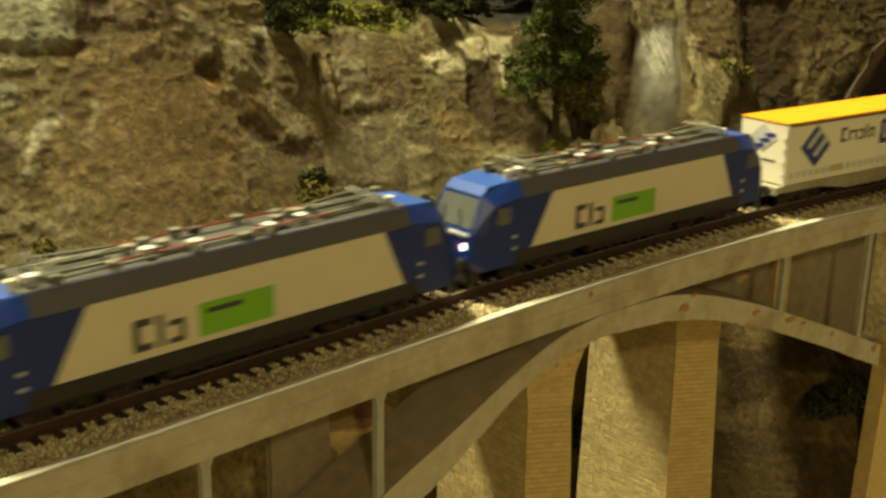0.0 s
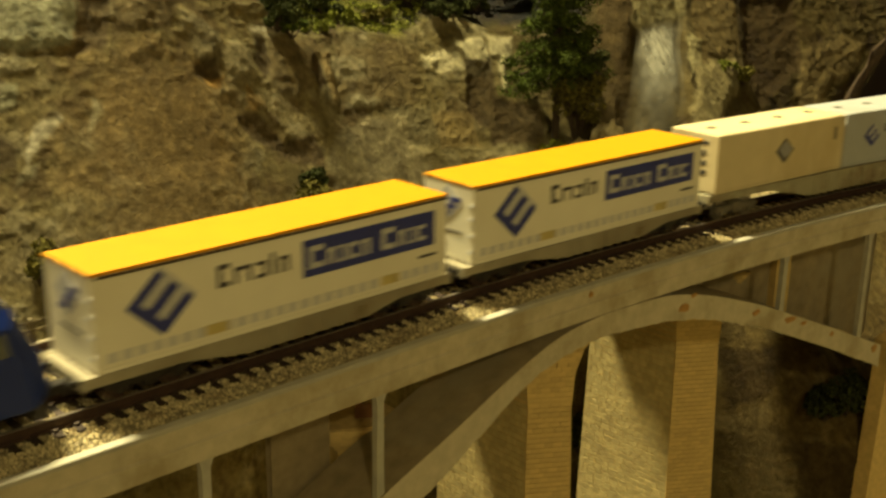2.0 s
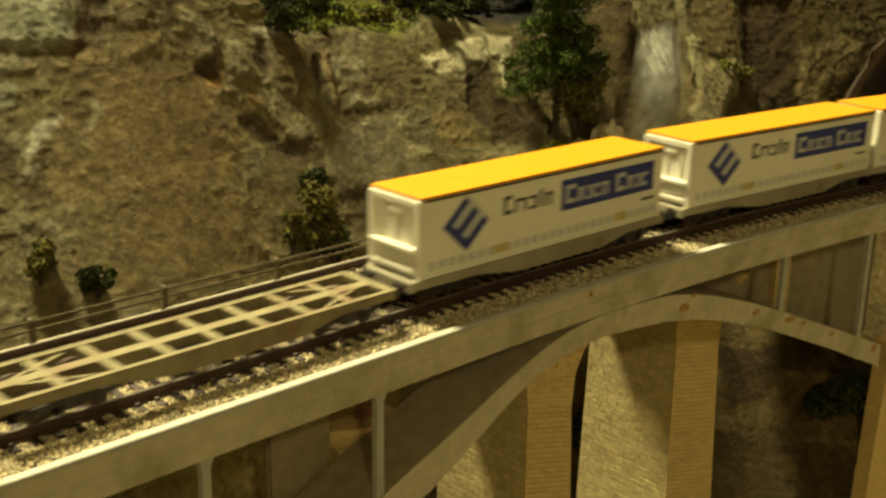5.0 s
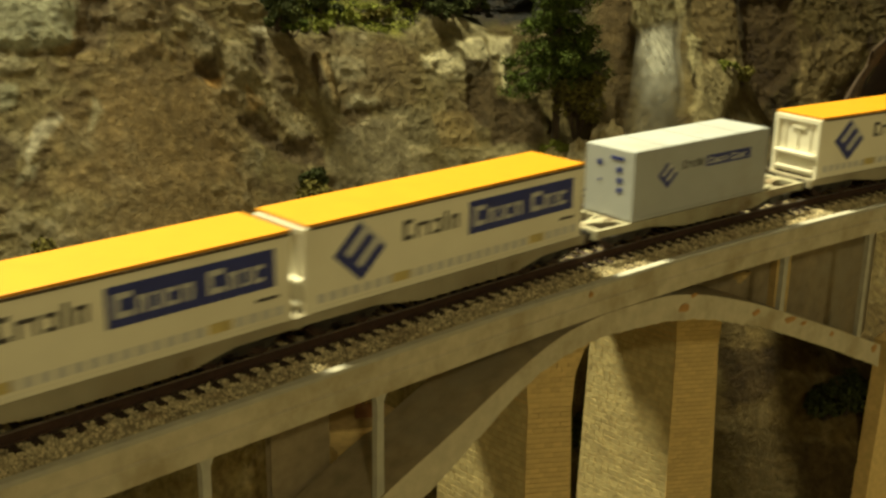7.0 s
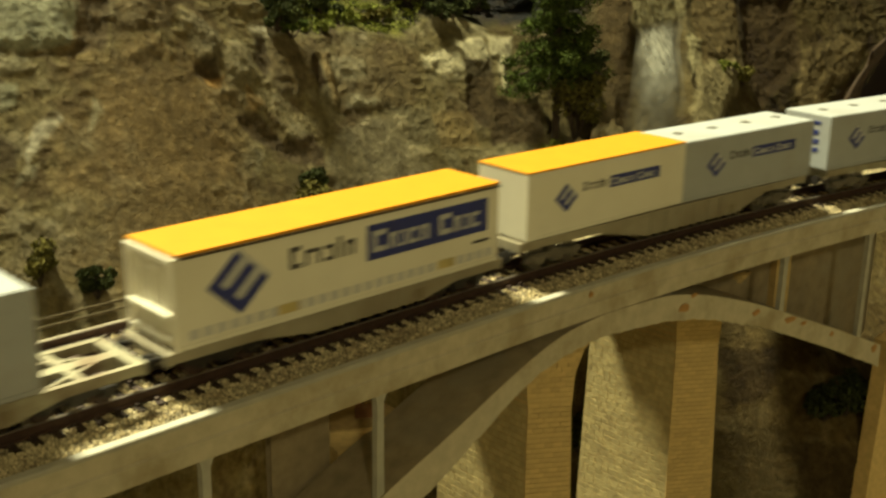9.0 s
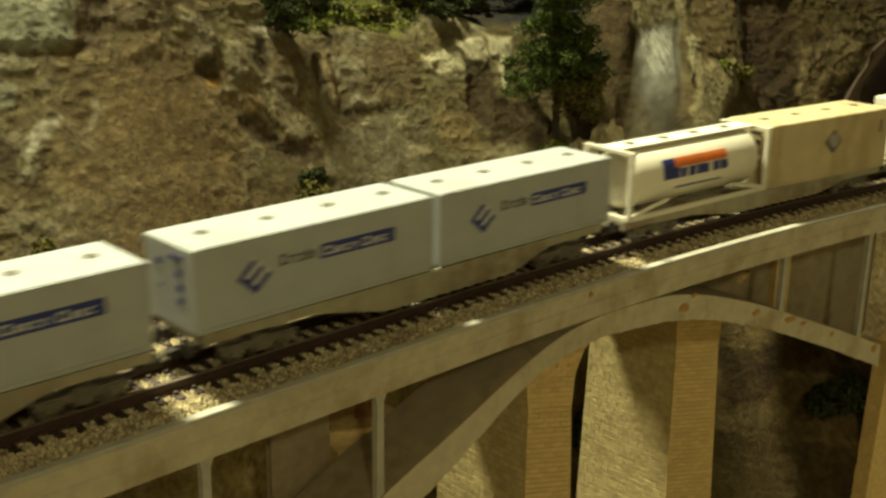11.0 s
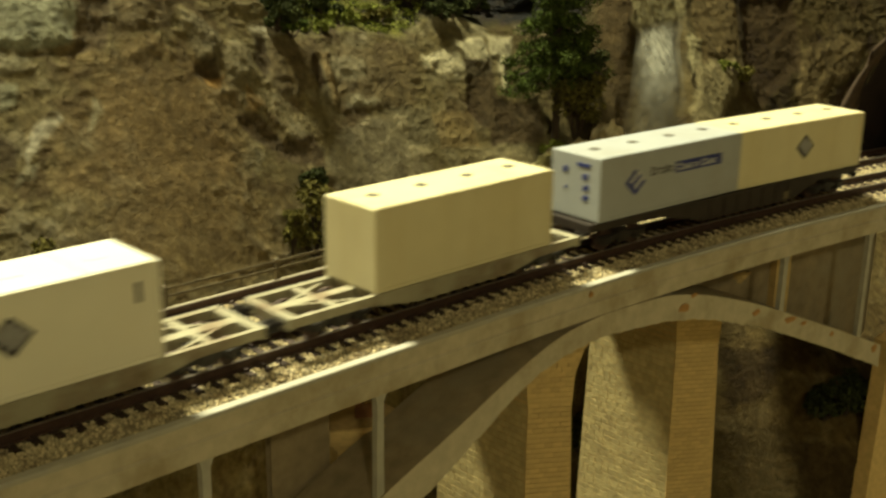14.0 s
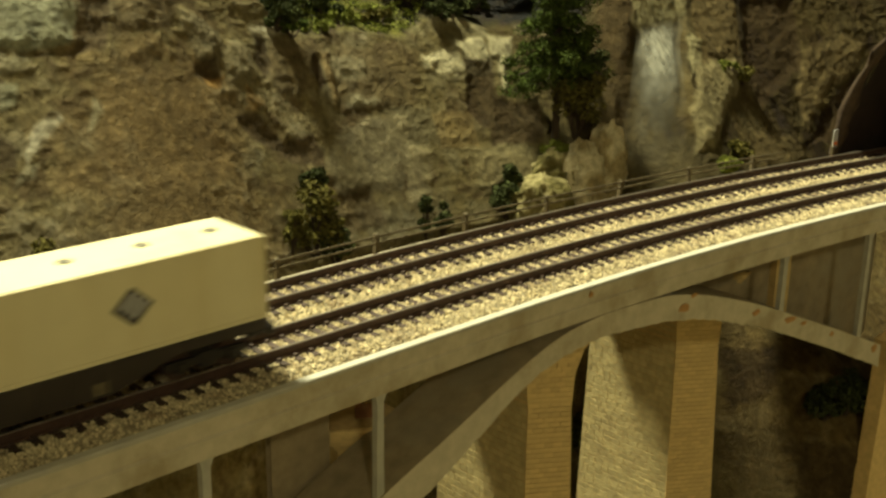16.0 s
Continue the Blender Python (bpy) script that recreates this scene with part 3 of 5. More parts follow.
def cliff():
    xs = np.concatenate([np.linspace(-60, 8, 60), np.linspace(8.3, 16, 60), np.linspace(16.1, 62, 640), np.linspace(62.1, 80, 180), np.linspace(80.5, 110, 40)])
    zs = np.concatenate([np.linspace(-34, -18, 40), np.linspace(-17.9, -4, 110), np.linspace(-3.93, 10.5, 230), np.linspace(10.8, 22, 24)])
    X, Z = np.meshgrid(xs, zs, indexing="ij")
    Y, ledge = cliff_y(X, Z)
    lump = 0.7 * fbm(X * 0.22, Y * 0.22, Z * 0.28, 4, 3) - 0.35
    ridge = fbm(X * 0.42 + 0.18 * Z, Y * 0.42, Z * 0.30, 5, 7, ridged=True) - 0.45
    fine = fbm(X * 1.5, Y * 1.5, Z * 1.1, 4, 9, ridged=True) - 0.45
    tiny = fbm(X * 3.6 + Z, Y * 3.6, Z * 3.0, 3, 13) - 0.5
    smoothing = np.zeros_like(X)
    for bx, bz, rx, rz in BROWN_FIELDS:
        smoothing = np.maximum(smoothing, np.exp(-((X - bx) / rx) ** 2 - ((Z - bz) / rz) ** 2))
    k = 1 - 0.88 * smoothing
    above = smooth(-0.25, 0.35, Z - ledge)
    k = k * (1 - 0.6 * above)
    D = (0.2 + 0.4 * smooth(40, 58, X)) * lump + k * (0.19 * ridge + 0.11 * fine) + (0.05 * (0.3 + 0.7 * k) + 0.16 * above) * tiny
    xl, xr = fall_sides(Z)
    gully = smooth(-0.7, 0.5, X - xl) * smooth(0.5, -0.4, X - xr) * smooth(-8, -4, Z) * smooth(9.5, 5.0, Z)
    D = D * (1 - 0.5 * gully) - 0.55 * gully
    col, mid, fn = rock_colours(X, Y, Z, 0, 0, ledge)
    # broad painted fields
    for (bx, bz, rx, rz), rgb, a in PAINT:
        warp = 0.9 * (fbm(X * 0.5, Y * 0.1, Z * 0.5, 4, 77) - 0.5)
        w = a * smooth(1.25, 0.55, np.sqrt(((X - bx) / rx) ** 2 + ((Z - bz) / rz) ** 2) + 1.6 * warp)[..., None]
        col = col * (1 - w) + np.array(rgb)[None, None, :] * w * (0.30 + 0.75 * fn)
    pale = (smooth(0.22, 0.5, ridge + 0.5 * fine) * 0.22 * k)[..., None]
    col = col * (1 - pale) + np.array((0.46, 0.41, 0.28))[None, None, :] * pale
    rim = (np.exp(-((Z - ledge + 0.15) / 0.4) ** 2) * smooth(30, 33, X) * (1 - smooth(50, 52, X)))[..., None] * smooth(0.45, 0.6, mid)
    col = col * (1 - 0.6 * rim) + np.array((0.52, 0.47, 0.34))[None, None, :] * 0.6 * rim
    lawn = (smooth(37.5, 39.5, X) * smooth(44.5, 43.0, X))[..., None]
    turf = np.array((0.05, 0.045, 0.014))[None, None, :] * (1 - lawn) + np.array((0.13, 0.13, 0.022))[None, None, :] * lawn
    grass = above[..., None] * (0.7 + 0.3 * smooth(0.35, 0.5, fn * 0.5 + mid * 0.5))
    col = col * (1 - grass) + turf * (0.05 + 1.5 * fn * smooth(0.3, 0.6, fn)) * grass
    # the colours darken towards the far stretch, with brown streaks that run down
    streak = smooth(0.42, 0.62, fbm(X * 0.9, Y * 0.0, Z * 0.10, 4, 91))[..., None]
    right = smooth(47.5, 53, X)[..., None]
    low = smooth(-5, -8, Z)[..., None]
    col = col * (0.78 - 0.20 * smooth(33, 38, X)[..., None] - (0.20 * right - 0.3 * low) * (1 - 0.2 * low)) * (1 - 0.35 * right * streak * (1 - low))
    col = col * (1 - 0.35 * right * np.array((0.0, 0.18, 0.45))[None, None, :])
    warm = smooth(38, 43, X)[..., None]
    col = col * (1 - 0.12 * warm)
    # single faces of the rock and painted shade, with uneven outlines
    WX = X + 0.8 * (fbm(X * 0.9, Y * 0.1, Z * 0.9, 4, 61) - 0.5)
    WZ = Z + 0.8 * (fbm(X * 0.9, Y * 0.1, Z * 0.9, 4, 67) - 0.5)
    grainy = (0.22 + 0.62 * fn + 0.5 * mid + 0.35 * tiny[..., None])
    for rgb, rise, strength, outline in FACETS:
        x0, x1 = min(p[0] for p in outline) - 1, max(p[0] for p in outline) + 1
        i0, i1 = np.searchsorted(xs, (x0, x1))
        part_of = slice(i0, i1)
        d = depth_in(WX[part_of], WZ[part_of], outline)
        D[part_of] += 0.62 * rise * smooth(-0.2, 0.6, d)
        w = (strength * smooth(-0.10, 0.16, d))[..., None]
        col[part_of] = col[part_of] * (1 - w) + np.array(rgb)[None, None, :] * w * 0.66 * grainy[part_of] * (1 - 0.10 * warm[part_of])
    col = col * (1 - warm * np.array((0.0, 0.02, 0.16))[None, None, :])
    Yd, Zd = Y - 0.9 * D, Z + 0.45 * D
    n, m = X.shape
    idx = np.arange(n * m).reshape(n, m)
    faces = np.stack([idx[:-1, :-1], idx[1:, :-1], idx[1:, 1:], idx[:-1, 1:]], -1).reshape(-1, 4).tolist()
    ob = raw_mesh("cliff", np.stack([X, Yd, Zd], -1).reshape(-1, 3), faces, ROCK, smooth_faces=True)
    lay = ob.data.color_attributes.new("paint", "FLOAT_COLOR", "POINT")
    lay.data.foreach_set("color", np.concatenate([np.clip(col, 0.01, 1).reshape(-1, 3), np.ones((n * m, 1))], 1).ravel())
    global CLIFF_TREE
    CLIFF_TREE = BVHTree.FromPolygons(np.stack([X, Yd, Zd], -1).reshape(-1, 3).tolist(), faces)
    tagged(ob, "brown and grey painted plaster rock cliff with mossy ledge", "cliff", kind="structure")


# fields of smooth brown plaster, and broad colours (x, z, half width, half height)
BROWN_FIELDS = [(25, 4.0, 4.0, 3.6), (24, 0, 4.5, 3.0), (37.3, 0.3, 2.6, 2.6), (31, 0.5, 2.5, 1.5)]
PAINT = [((25.0, 3.6, 5.0, 4.2), (0.27, 0.19, 0.085), 0.85), ((25, -0.5, 7, 2.2), (0.25, 0.18, 0.08), 0.7), ((66.5, 3.0, 2.6, 4.5), (0.13, 0.10, 0.05), 0.75),
         ((60.0, -13.0, 14.0, 9.0), (0.17, 0.125, 0.06), 0.85)]
# the darkest tones mix brown rock with shade painted into hollows, cracks and bands
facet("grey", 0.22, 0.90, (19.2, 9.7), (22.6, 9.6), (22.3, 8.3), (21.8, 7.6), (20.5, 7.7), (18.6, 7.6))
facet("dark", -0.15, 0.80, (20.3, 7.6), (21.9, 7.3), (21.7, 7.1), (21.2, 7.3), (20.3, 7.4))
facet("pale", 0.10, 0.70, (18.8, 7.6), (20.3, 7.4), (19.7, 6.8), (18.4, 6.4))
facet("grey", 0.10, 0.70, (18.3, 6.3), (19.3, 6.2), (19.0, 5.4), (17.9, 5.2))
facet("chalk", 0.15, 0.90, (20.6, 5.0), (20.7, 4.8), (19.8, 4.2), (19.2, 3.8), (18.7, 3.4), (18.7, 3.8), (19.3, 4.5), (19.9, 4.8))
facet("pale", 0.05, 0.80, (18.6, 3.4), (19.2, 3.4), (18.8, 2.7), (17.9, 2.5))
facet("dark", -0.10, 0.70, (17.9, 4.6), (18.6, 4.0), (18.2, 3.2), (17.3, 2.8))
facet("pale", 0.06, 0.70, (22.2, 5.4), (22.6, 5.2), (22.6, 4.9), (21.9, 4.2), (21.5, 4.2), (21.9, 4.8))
facet("umber_and_shade", -0.20, 0.85, (22.8, 9.5), (24.6, 9.5), (23.8, 7.7), (23.2, 7.2), (22.5, 7.2), (21.9, 7.1), (22.1, 8.0))
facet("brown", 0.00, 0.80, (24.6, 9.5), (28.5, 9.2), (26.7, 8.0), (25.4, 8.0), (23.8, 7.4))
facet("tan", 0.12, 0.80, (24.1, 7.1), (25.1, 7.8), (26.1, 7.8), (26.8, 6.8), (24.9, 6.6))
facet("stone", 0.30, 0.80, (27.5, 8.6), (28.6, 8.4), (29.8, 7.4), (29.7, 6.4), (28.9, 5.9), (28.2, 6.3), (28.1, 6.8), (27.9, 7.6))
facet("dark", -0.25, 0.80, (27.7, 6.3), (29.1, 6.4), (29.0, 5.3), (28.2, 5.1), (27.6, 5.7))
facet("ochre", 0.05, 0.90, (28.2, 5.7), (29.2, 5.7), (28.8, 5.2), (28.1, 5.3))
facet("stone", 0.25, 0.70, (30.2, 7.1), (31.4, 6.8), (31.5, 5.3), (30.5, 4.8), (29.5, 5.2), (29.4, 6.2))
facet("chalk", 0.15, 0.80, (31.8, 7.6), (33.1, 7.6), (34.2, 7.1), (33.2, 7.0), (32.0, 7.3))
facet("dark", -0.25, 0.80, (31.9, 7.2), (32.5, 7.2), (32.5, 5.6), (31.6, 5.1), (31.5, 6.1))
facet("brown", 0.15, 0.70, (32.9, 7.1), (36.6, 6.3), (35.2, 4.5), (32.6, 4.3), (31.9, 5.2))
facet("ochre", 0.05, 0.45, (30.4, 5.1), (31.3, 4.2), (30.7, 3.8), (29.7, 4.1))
facet("umber_and_shade", -0.15, 0.90, (28.9, 3.9), (30.4, 3.9), (31.6, 2.4), (33.9, 2.4), (34.0, 1.0), (31.8, 1.3), (30.3, 2.3), (29.2, 3.1))
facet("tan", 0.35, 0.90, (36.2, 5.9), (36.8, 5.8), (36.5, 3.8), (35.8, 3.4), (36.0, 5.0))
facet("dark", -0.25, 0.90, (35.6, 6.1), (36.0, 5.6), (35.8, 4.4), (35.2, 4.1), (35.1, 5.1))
facet("brown", 0.12, 0.60, (37.3, 5.9), (40.8, 6.1), (42.8, 5.5), (41.3, 2.8), (37.9, 2.9), (36.2, 3.4))
facet("pale", 0.08, 0.80, (37.1, 3.9), (39.0, 3.3), (38.4, 3.0), (36.5, 3.4))
facet("pale", 0.06, 0.50, (36.9, 5.4), (39.0, 5.5), (38.6, 4.6), (36.7, 4.3))
facet("stone", 0.12, 0.85, (35.1, 2.1), (37.4, 2.6), (40.3, 2.4), (39.9, 1.0), (38.3, -1.1), (34.1, -0.5), (33.9, 1.1))
facet("stone", 0.10, 0.70, (39.6, 1.0), (41.1, 1.0), (39.7, -1.9), (38.3, -1.7))
facet("umber_and_shade", -0.10, 0.60, (33.4, -0.3), (36.2, -0.4), (36.7, -2.4), (33.1, -2.4))
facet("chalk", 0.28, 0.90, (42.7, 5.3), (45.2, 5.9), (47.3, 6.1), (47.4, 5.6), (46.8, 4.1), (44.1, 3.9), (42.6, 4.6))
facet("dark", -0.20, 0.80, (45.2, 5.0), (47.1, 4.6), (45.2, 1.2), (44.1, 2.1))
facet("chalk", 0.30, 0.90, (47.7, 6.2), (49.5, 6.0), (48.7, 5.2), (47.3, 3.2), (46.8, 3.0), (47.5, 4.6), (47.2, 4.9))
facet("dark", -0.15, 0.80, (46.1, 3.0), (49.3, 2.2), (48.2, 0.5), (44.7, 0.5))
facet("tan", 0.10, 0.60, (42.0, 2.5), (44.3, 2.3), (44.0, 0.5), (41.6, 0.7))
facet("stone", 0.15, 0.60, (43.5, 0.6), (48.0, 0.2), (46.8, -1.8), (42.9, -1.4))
facet("umber_and_shade", 0.15, 0.80, (53.7, 8.3), (55.7, 8.3), (54.0, 5.0), (53.0, 4.0), (52.8, 5.8))
facet("umber_and_shade", -0.10, 0.60, (52.3, 4.0), (53.7, 4.6), (51.5, -1.9), (50.5, -2.1))
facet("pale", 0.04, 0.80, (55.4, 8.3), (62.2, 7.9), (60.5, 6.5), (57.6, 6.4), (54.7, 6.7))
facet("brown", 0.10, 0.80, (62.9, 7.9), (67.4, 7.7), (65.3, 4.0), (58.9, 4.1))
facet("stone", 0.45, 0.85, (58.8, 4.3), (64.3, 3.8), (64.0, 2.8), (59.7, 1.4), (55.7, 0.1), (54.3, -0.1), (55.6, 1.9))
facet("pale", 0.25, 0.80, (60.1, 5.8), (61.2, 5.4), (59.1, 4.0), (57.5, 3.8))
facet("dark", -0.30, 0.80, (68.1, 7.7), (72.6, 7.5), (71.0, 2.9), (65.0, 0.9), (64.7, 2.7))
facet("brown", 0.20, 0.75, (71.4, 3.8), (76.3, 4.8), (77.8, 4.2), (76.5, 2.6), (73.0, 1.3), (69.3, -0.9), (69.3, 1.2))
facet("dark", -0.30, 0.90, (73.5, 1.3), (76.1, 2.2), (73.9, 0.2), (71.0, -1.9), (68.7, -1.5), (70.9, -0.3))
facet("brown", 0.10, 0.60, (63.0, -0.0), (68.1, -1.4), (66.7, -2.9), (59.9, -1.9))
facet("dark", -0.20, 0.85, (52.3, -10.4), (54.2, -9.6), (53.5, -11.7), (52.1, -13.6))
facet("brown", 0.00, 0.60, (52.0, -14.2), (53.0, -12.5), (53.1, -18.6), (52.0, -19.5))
facet("umber_and_shade", 0.00, 0.80, (53.1, -14.5), (56.7, -13.9), (56.3, -18.2), (53.2, -18.5))
cliff()


def ground():
    n = 60
    xs, ys = np.linspace(-300, 330, n), np.linspace(-235, 200, n)
    X, Y = np.meshgrid(xs, ys, indexing="ij")
    Z = -33 + 2.5 * fbm(X * 0.05, Y * 0.05, X * 0, 4, 12)
    idx = np.arange(n * n).reshape(n, n)
    faces = np.stack([idx[:-1, :-1], idx[1:, :-1], idx[1:, 1:], idx[:-1, 1:]], -1).reshape(-1, 4).tolist()
    ob = raw_mesh("ground", np.stack([X, Y, Z], -1).reshape(-1, 3), faces, ROCK, smooth_faces=True)
    col, _, _ = rock_colours(X, Y, Z, 0, 0, 0)
    lay = ob.data.color_attributes.new("paint", "FLOAT_COLOR", "POINT")
    lay.data.foreach_set("color", np.concatenate([np.clip(col, 0.01, 1).reshape(-1, 3), np.ones((n * n, 1))], 1).ravel())
    tagged(ob, "brown painted valley floor of the layout", "ground", kind="structure")
    base = finish("layout_table", boxed(-310, 340, -240, 205, -180, -36, bevel=0.5), TABLE)
    tagged(base, "plain wooden frame under the layout", "table", kind="structure")


ground()


def rock(name, x, y, z, rx, ry, rz, seed, label, paint=((0.40, 0.35, 0.22), (0.27, 0.20, 0.10))):
    bm = bmesh.new()
    bmesh.ops.create_icosphere(bm, subdivisions=5, radius=1.0)
    P = np.array([vv.co for vv in bm.verts])
    q = P * np.array([rx, ry, rz])
    d = 0.75 + 0.6 * (fbm(q[:, 0] * 0.6 + seed, q[:, 1] * 0.6, q[:, 2] * 0.6, 4, seed)) + 0.42 * (fbm(q[:, 0] * 1.5 + seed, q[:, 1] * 1.5, q[:, 2] * 1.2, 4, seed + 2, ridged=True) - 0.5)
    q = q * d[:, None]
    q[:, 2] = np.round(q[:, 2] / 0.7) * 0.7 * 0.25 + q[:, 2] * 0.75
    for vv, c in zip(bm.verts, q):
        vv.co = Vector(c)
    ob = finish(name, bm, ROCK, None, smooth_faces=True)
    ob.location = Vector((x, y, z)) * U
    n1 = fbm(q[:, 0] * 0.9, q[:, 1] * 0.9, q[:, 2] * 0.9, 5, seed + 5)[:, None]
    col = np.array(paint[1]) * (1 - smooth(0.4, 0.6, n1)) + np.array(paint[0]) * smooth(0.4, 0.6, n1)
    lay = ob.data.color_attributes.new("paint", "FLOAT_COLOR", "POINT")
    lay.data.foreach_set("color", np.concatenate([col, np.ones((len(col), 1))], 1).ravel())
    return tagged(ob, label, "rock")


# ---- the train: each thing keyed along the track line
SPEED = 17.0085
RUNNING = []


def running(ob, s, length=9.0):
    RUNNING.append((ob, s, length))
    return ob


def bogie(parent, x, wheelbase=1.8, mat=BOGIE, wheel_r=0.46):
    bm = bmesh.new()
    for y in (-1.0, 1.0):
        box(bm, x - wheelbase / 2 - 0.45, x + wheelbase / 2 + 0.45, y - 0.1, y + 0.1, 0.42, 0.68, bevel=0.03)
        for dx in (-wheelbase / 2, wheelbase / 2):
            box(bm, x + dx - 0.2, x + dx + 0.2, y - 0.18, y + 0.18, 0.30, 0.62, bevel=0.03)
        box(bm, x - 0.3, x + 0.3, y - 0.16, y + 0.16, 0.28, 0.80, bevel=0.03)
    box(bm, x - 0.25, x + 0.25, -1.0, 1.0, 0.5, 0.85)
    b = part("bogie", bm, mat, parent)
    for dx in (-wheelbase / 2, wheelbase / 2):
        bm = bmesh.new()
        for y in (-0.78, 0.78):
            rod(bm, (x + dx, y - 0.07, wheel_r), (x + dx, y + 0.07, wheel_r), wheel_r, 20)
        rod(bm, (x + dx, -0.8, wheel_r), (x + dx, 0.8, wheel_r), 0.1, 8)
        part("wheelset", bm, STEEL if mat is not BOGIE else RAIL_SIDE, b)


def container_wagon(length, mat, s, label, bogie_mat=BOGIE, belly=True, deck=0.0):
    """Skeleton flat wagon with fish-belly sills; its front points to -x."""
    w = tagged(empty("container_wagon"), label, "flat wagon", "wagons of the container train")
    h = length / 2 - 0.45
    z1 = 1.06 + deck
    for y in (-1.22, 1.22):
        bm = bmesh.new()
        prism(bm, [(-h, z1 - 0.32), (-h, z1), (h, z1), (h, z1 - 0.32), (h * 0.66, z1 - 0.34), (h * 0.44, 0.40), (-h * 0.24, 0.40), (-h * 0.56, z1 - 0.34)], y - 0.08, y + 0.08)
        part("side_sill", bm, mat, w)
    for y in (-1.31, 1.31):
        for i in range(7):
            x = h * (-0.20 + 0.60 * i / 6)
            part("sill_rib", boxed(x - 0.05, x + 0.05, y - 0.03, y + 0.03, 0.46, z1 - 0.06, bevel=0), mat, w)
        part("sill_flange", boxed(-h, h, y - 0.03, y + 0.05, z1 - 0.05, z1 + 0.01, bevel=0), mat, w)
    for x in (-h * 0.1, h * 0.12, h * 0.3):
        part("brake_box", boxed(x - 0.4, x + 0.4, -0.9, 0.9, 0.42, 0.72, bevel=0.04), BOGIE, w)
    for i in range(9):
        x = -h + 0.15 + (2 * h - 0.3) * i / 8
        part("cross_member", boxed(x - 0.14, x + 0.14, -1.14, 1.14, z1 - 0.26, z1 - 0.02, bevel=0.02), mat, w)
    for sx in (-1, 1):
        for sy in (-1, 1):
            bm = bmesh.new()
            prism(bm, [(sx * (h - 0.3), 0), (sx * (h - 2.6), sy * 1.0), (sx * (h - 2.9), sy * 1.0), (sx * (h - 0.6), 0)], z1 - 0.22, z1 - 0.04)
            for vv in bm.verts:
                vv.co = Vector((vv.co.x, vv.co.z, vv.co.y))
            part("end_brace", bm, mat, w)
        bm = bmesh.new()
        box(bm, sx * h - 0.08, sx * h + 0.08, -1.25, 1.25, z1 - 0.42, z1 - 0.02, bevel=0.02)
        part("end_beam", bm, mat, w)
        for y in (-0.88, 0.88):
            bm = bmesh.new()
            rod(bm, (sx * h, y, 0.85), (sx * (h + 0.38), y, 0.85), 0.09, 10)
            rod(bm, (sx * (h + 0.36), y, 0.85), (sx * (h + 0.44), y, 0.85), 0.24, 14)
            part("buffer", bm, BOGIE, w)
        bm = bmesh.new()
        box(bm, sx * (h + 0.35) - 0.35, sx * (h + 0.35) + 0.35, -0.2, 0.2, 0.35, 0.65, bevel=0.04)
        part("coupling", bm, BOGIE, w)
    part("centre_sill", boxed(-h, h, -0.22, 0.22, z1 - 0.45, z1 - 0.03, bevel=0.02), mat, w)
    for sx in (-1, 1):
        bogie(w, sx * (length / 2 - 2.45), 1.8, bogie_mat)
    bm = bmesh.new()
    box(bm, length * 0.18, length * 0.18 + 0.35, -1.32, -1.29, 0.5, 0.85, bevel=0.01)
    part("brake_plate", bm, WAGON_RUST, w, "small rusty plate")
    return running(w, s, length)


def letters(parent, mat, widths, x, y, z0, z1, gap, tall=()):
    """A row of plain hooked bars of the size of the print, each a piece of its own."""
    for i, wd in enumerate(widths):
        top = z1 if i in tall else z0 + (z1 - z0) * 0.74
        t = min(0.24 * (top - z0), wd * 0.36)
        if wd < 0.2:
            out = [(0, z0), (0, top), (wd, top), (wd, z0)]
        elif i % 3 == 0:
            out = [(0, z0), (0, top), (wd, top), (wd, top - t), (t, top - t), (t, z0 + t), (wd, z0 + t), (wd, z0)]
        elif i % 3 == 1:
            out = [(0, z0), (0, top), (wd, top), (wd, z0), (wd - t, z0), (wd - t, top - t), (t, top - t), (t, z0)]
        else:
            out = [(0, z0), (0, z0 + t), (wd - t, z0 + t), (wd - t, top - t), (0, top - t), (0, top), (wd, top), (wd, z0)]
        bm = bmesh.new()
        prism(bm, [(x + a, b) for a, b in out], y - 0.014, y)
        part("print_bar", bm, mat, parent)
        x += wd + gap
    return x


def emblem(parent, x, z, rx, rz, y, worn=False):
    """Dark diamond with pale slanting bars, on a side."""
    bm = bmesh.new()
    prism(bm, [(x - rx, z), (x, z + rz), (x + rx, z), (x, z - rz)], y - 0.02, y + 0.01)
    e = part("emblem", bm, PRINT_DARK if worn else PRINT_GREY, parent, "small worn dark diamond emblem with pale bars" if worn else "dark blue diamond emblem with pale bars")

    def q(a, b):
        return (x + rx * (a - b), z + rz * (a + b))
    bm = bmesh.new()
    comb = [(-0.5, -0.5), (0.42, -0.5), (0.42, -0.30), (-0.28, -0.30), (-0.28, -0.09), (0.42, -0.09), (0.42, 0.11), (-0.28, 0.11), (-0.28, 0.32), (0.42, 0.32), (0.42, 0.5), (-0.5, 0.5)]
    if worn:
        for b in (-0.24, 0.02, 0.28):
            slash = bmesh.new()
            prism(slash, [q(-0.3, b - 0.07), q(0.4, b - 0.07), q(0.4, b + 0.07), q(-0.3, b + 0.07)], y - 0.034, y - 0.018)
            part("emblem_bar", slash, PRINT_GREY, e)
        bm.free()
        return
    prism(bm, [q(a, b) for a, b in comb], y - 0.034, y - 0.018)
    part("emblem_comb", bm, NAVY, e)


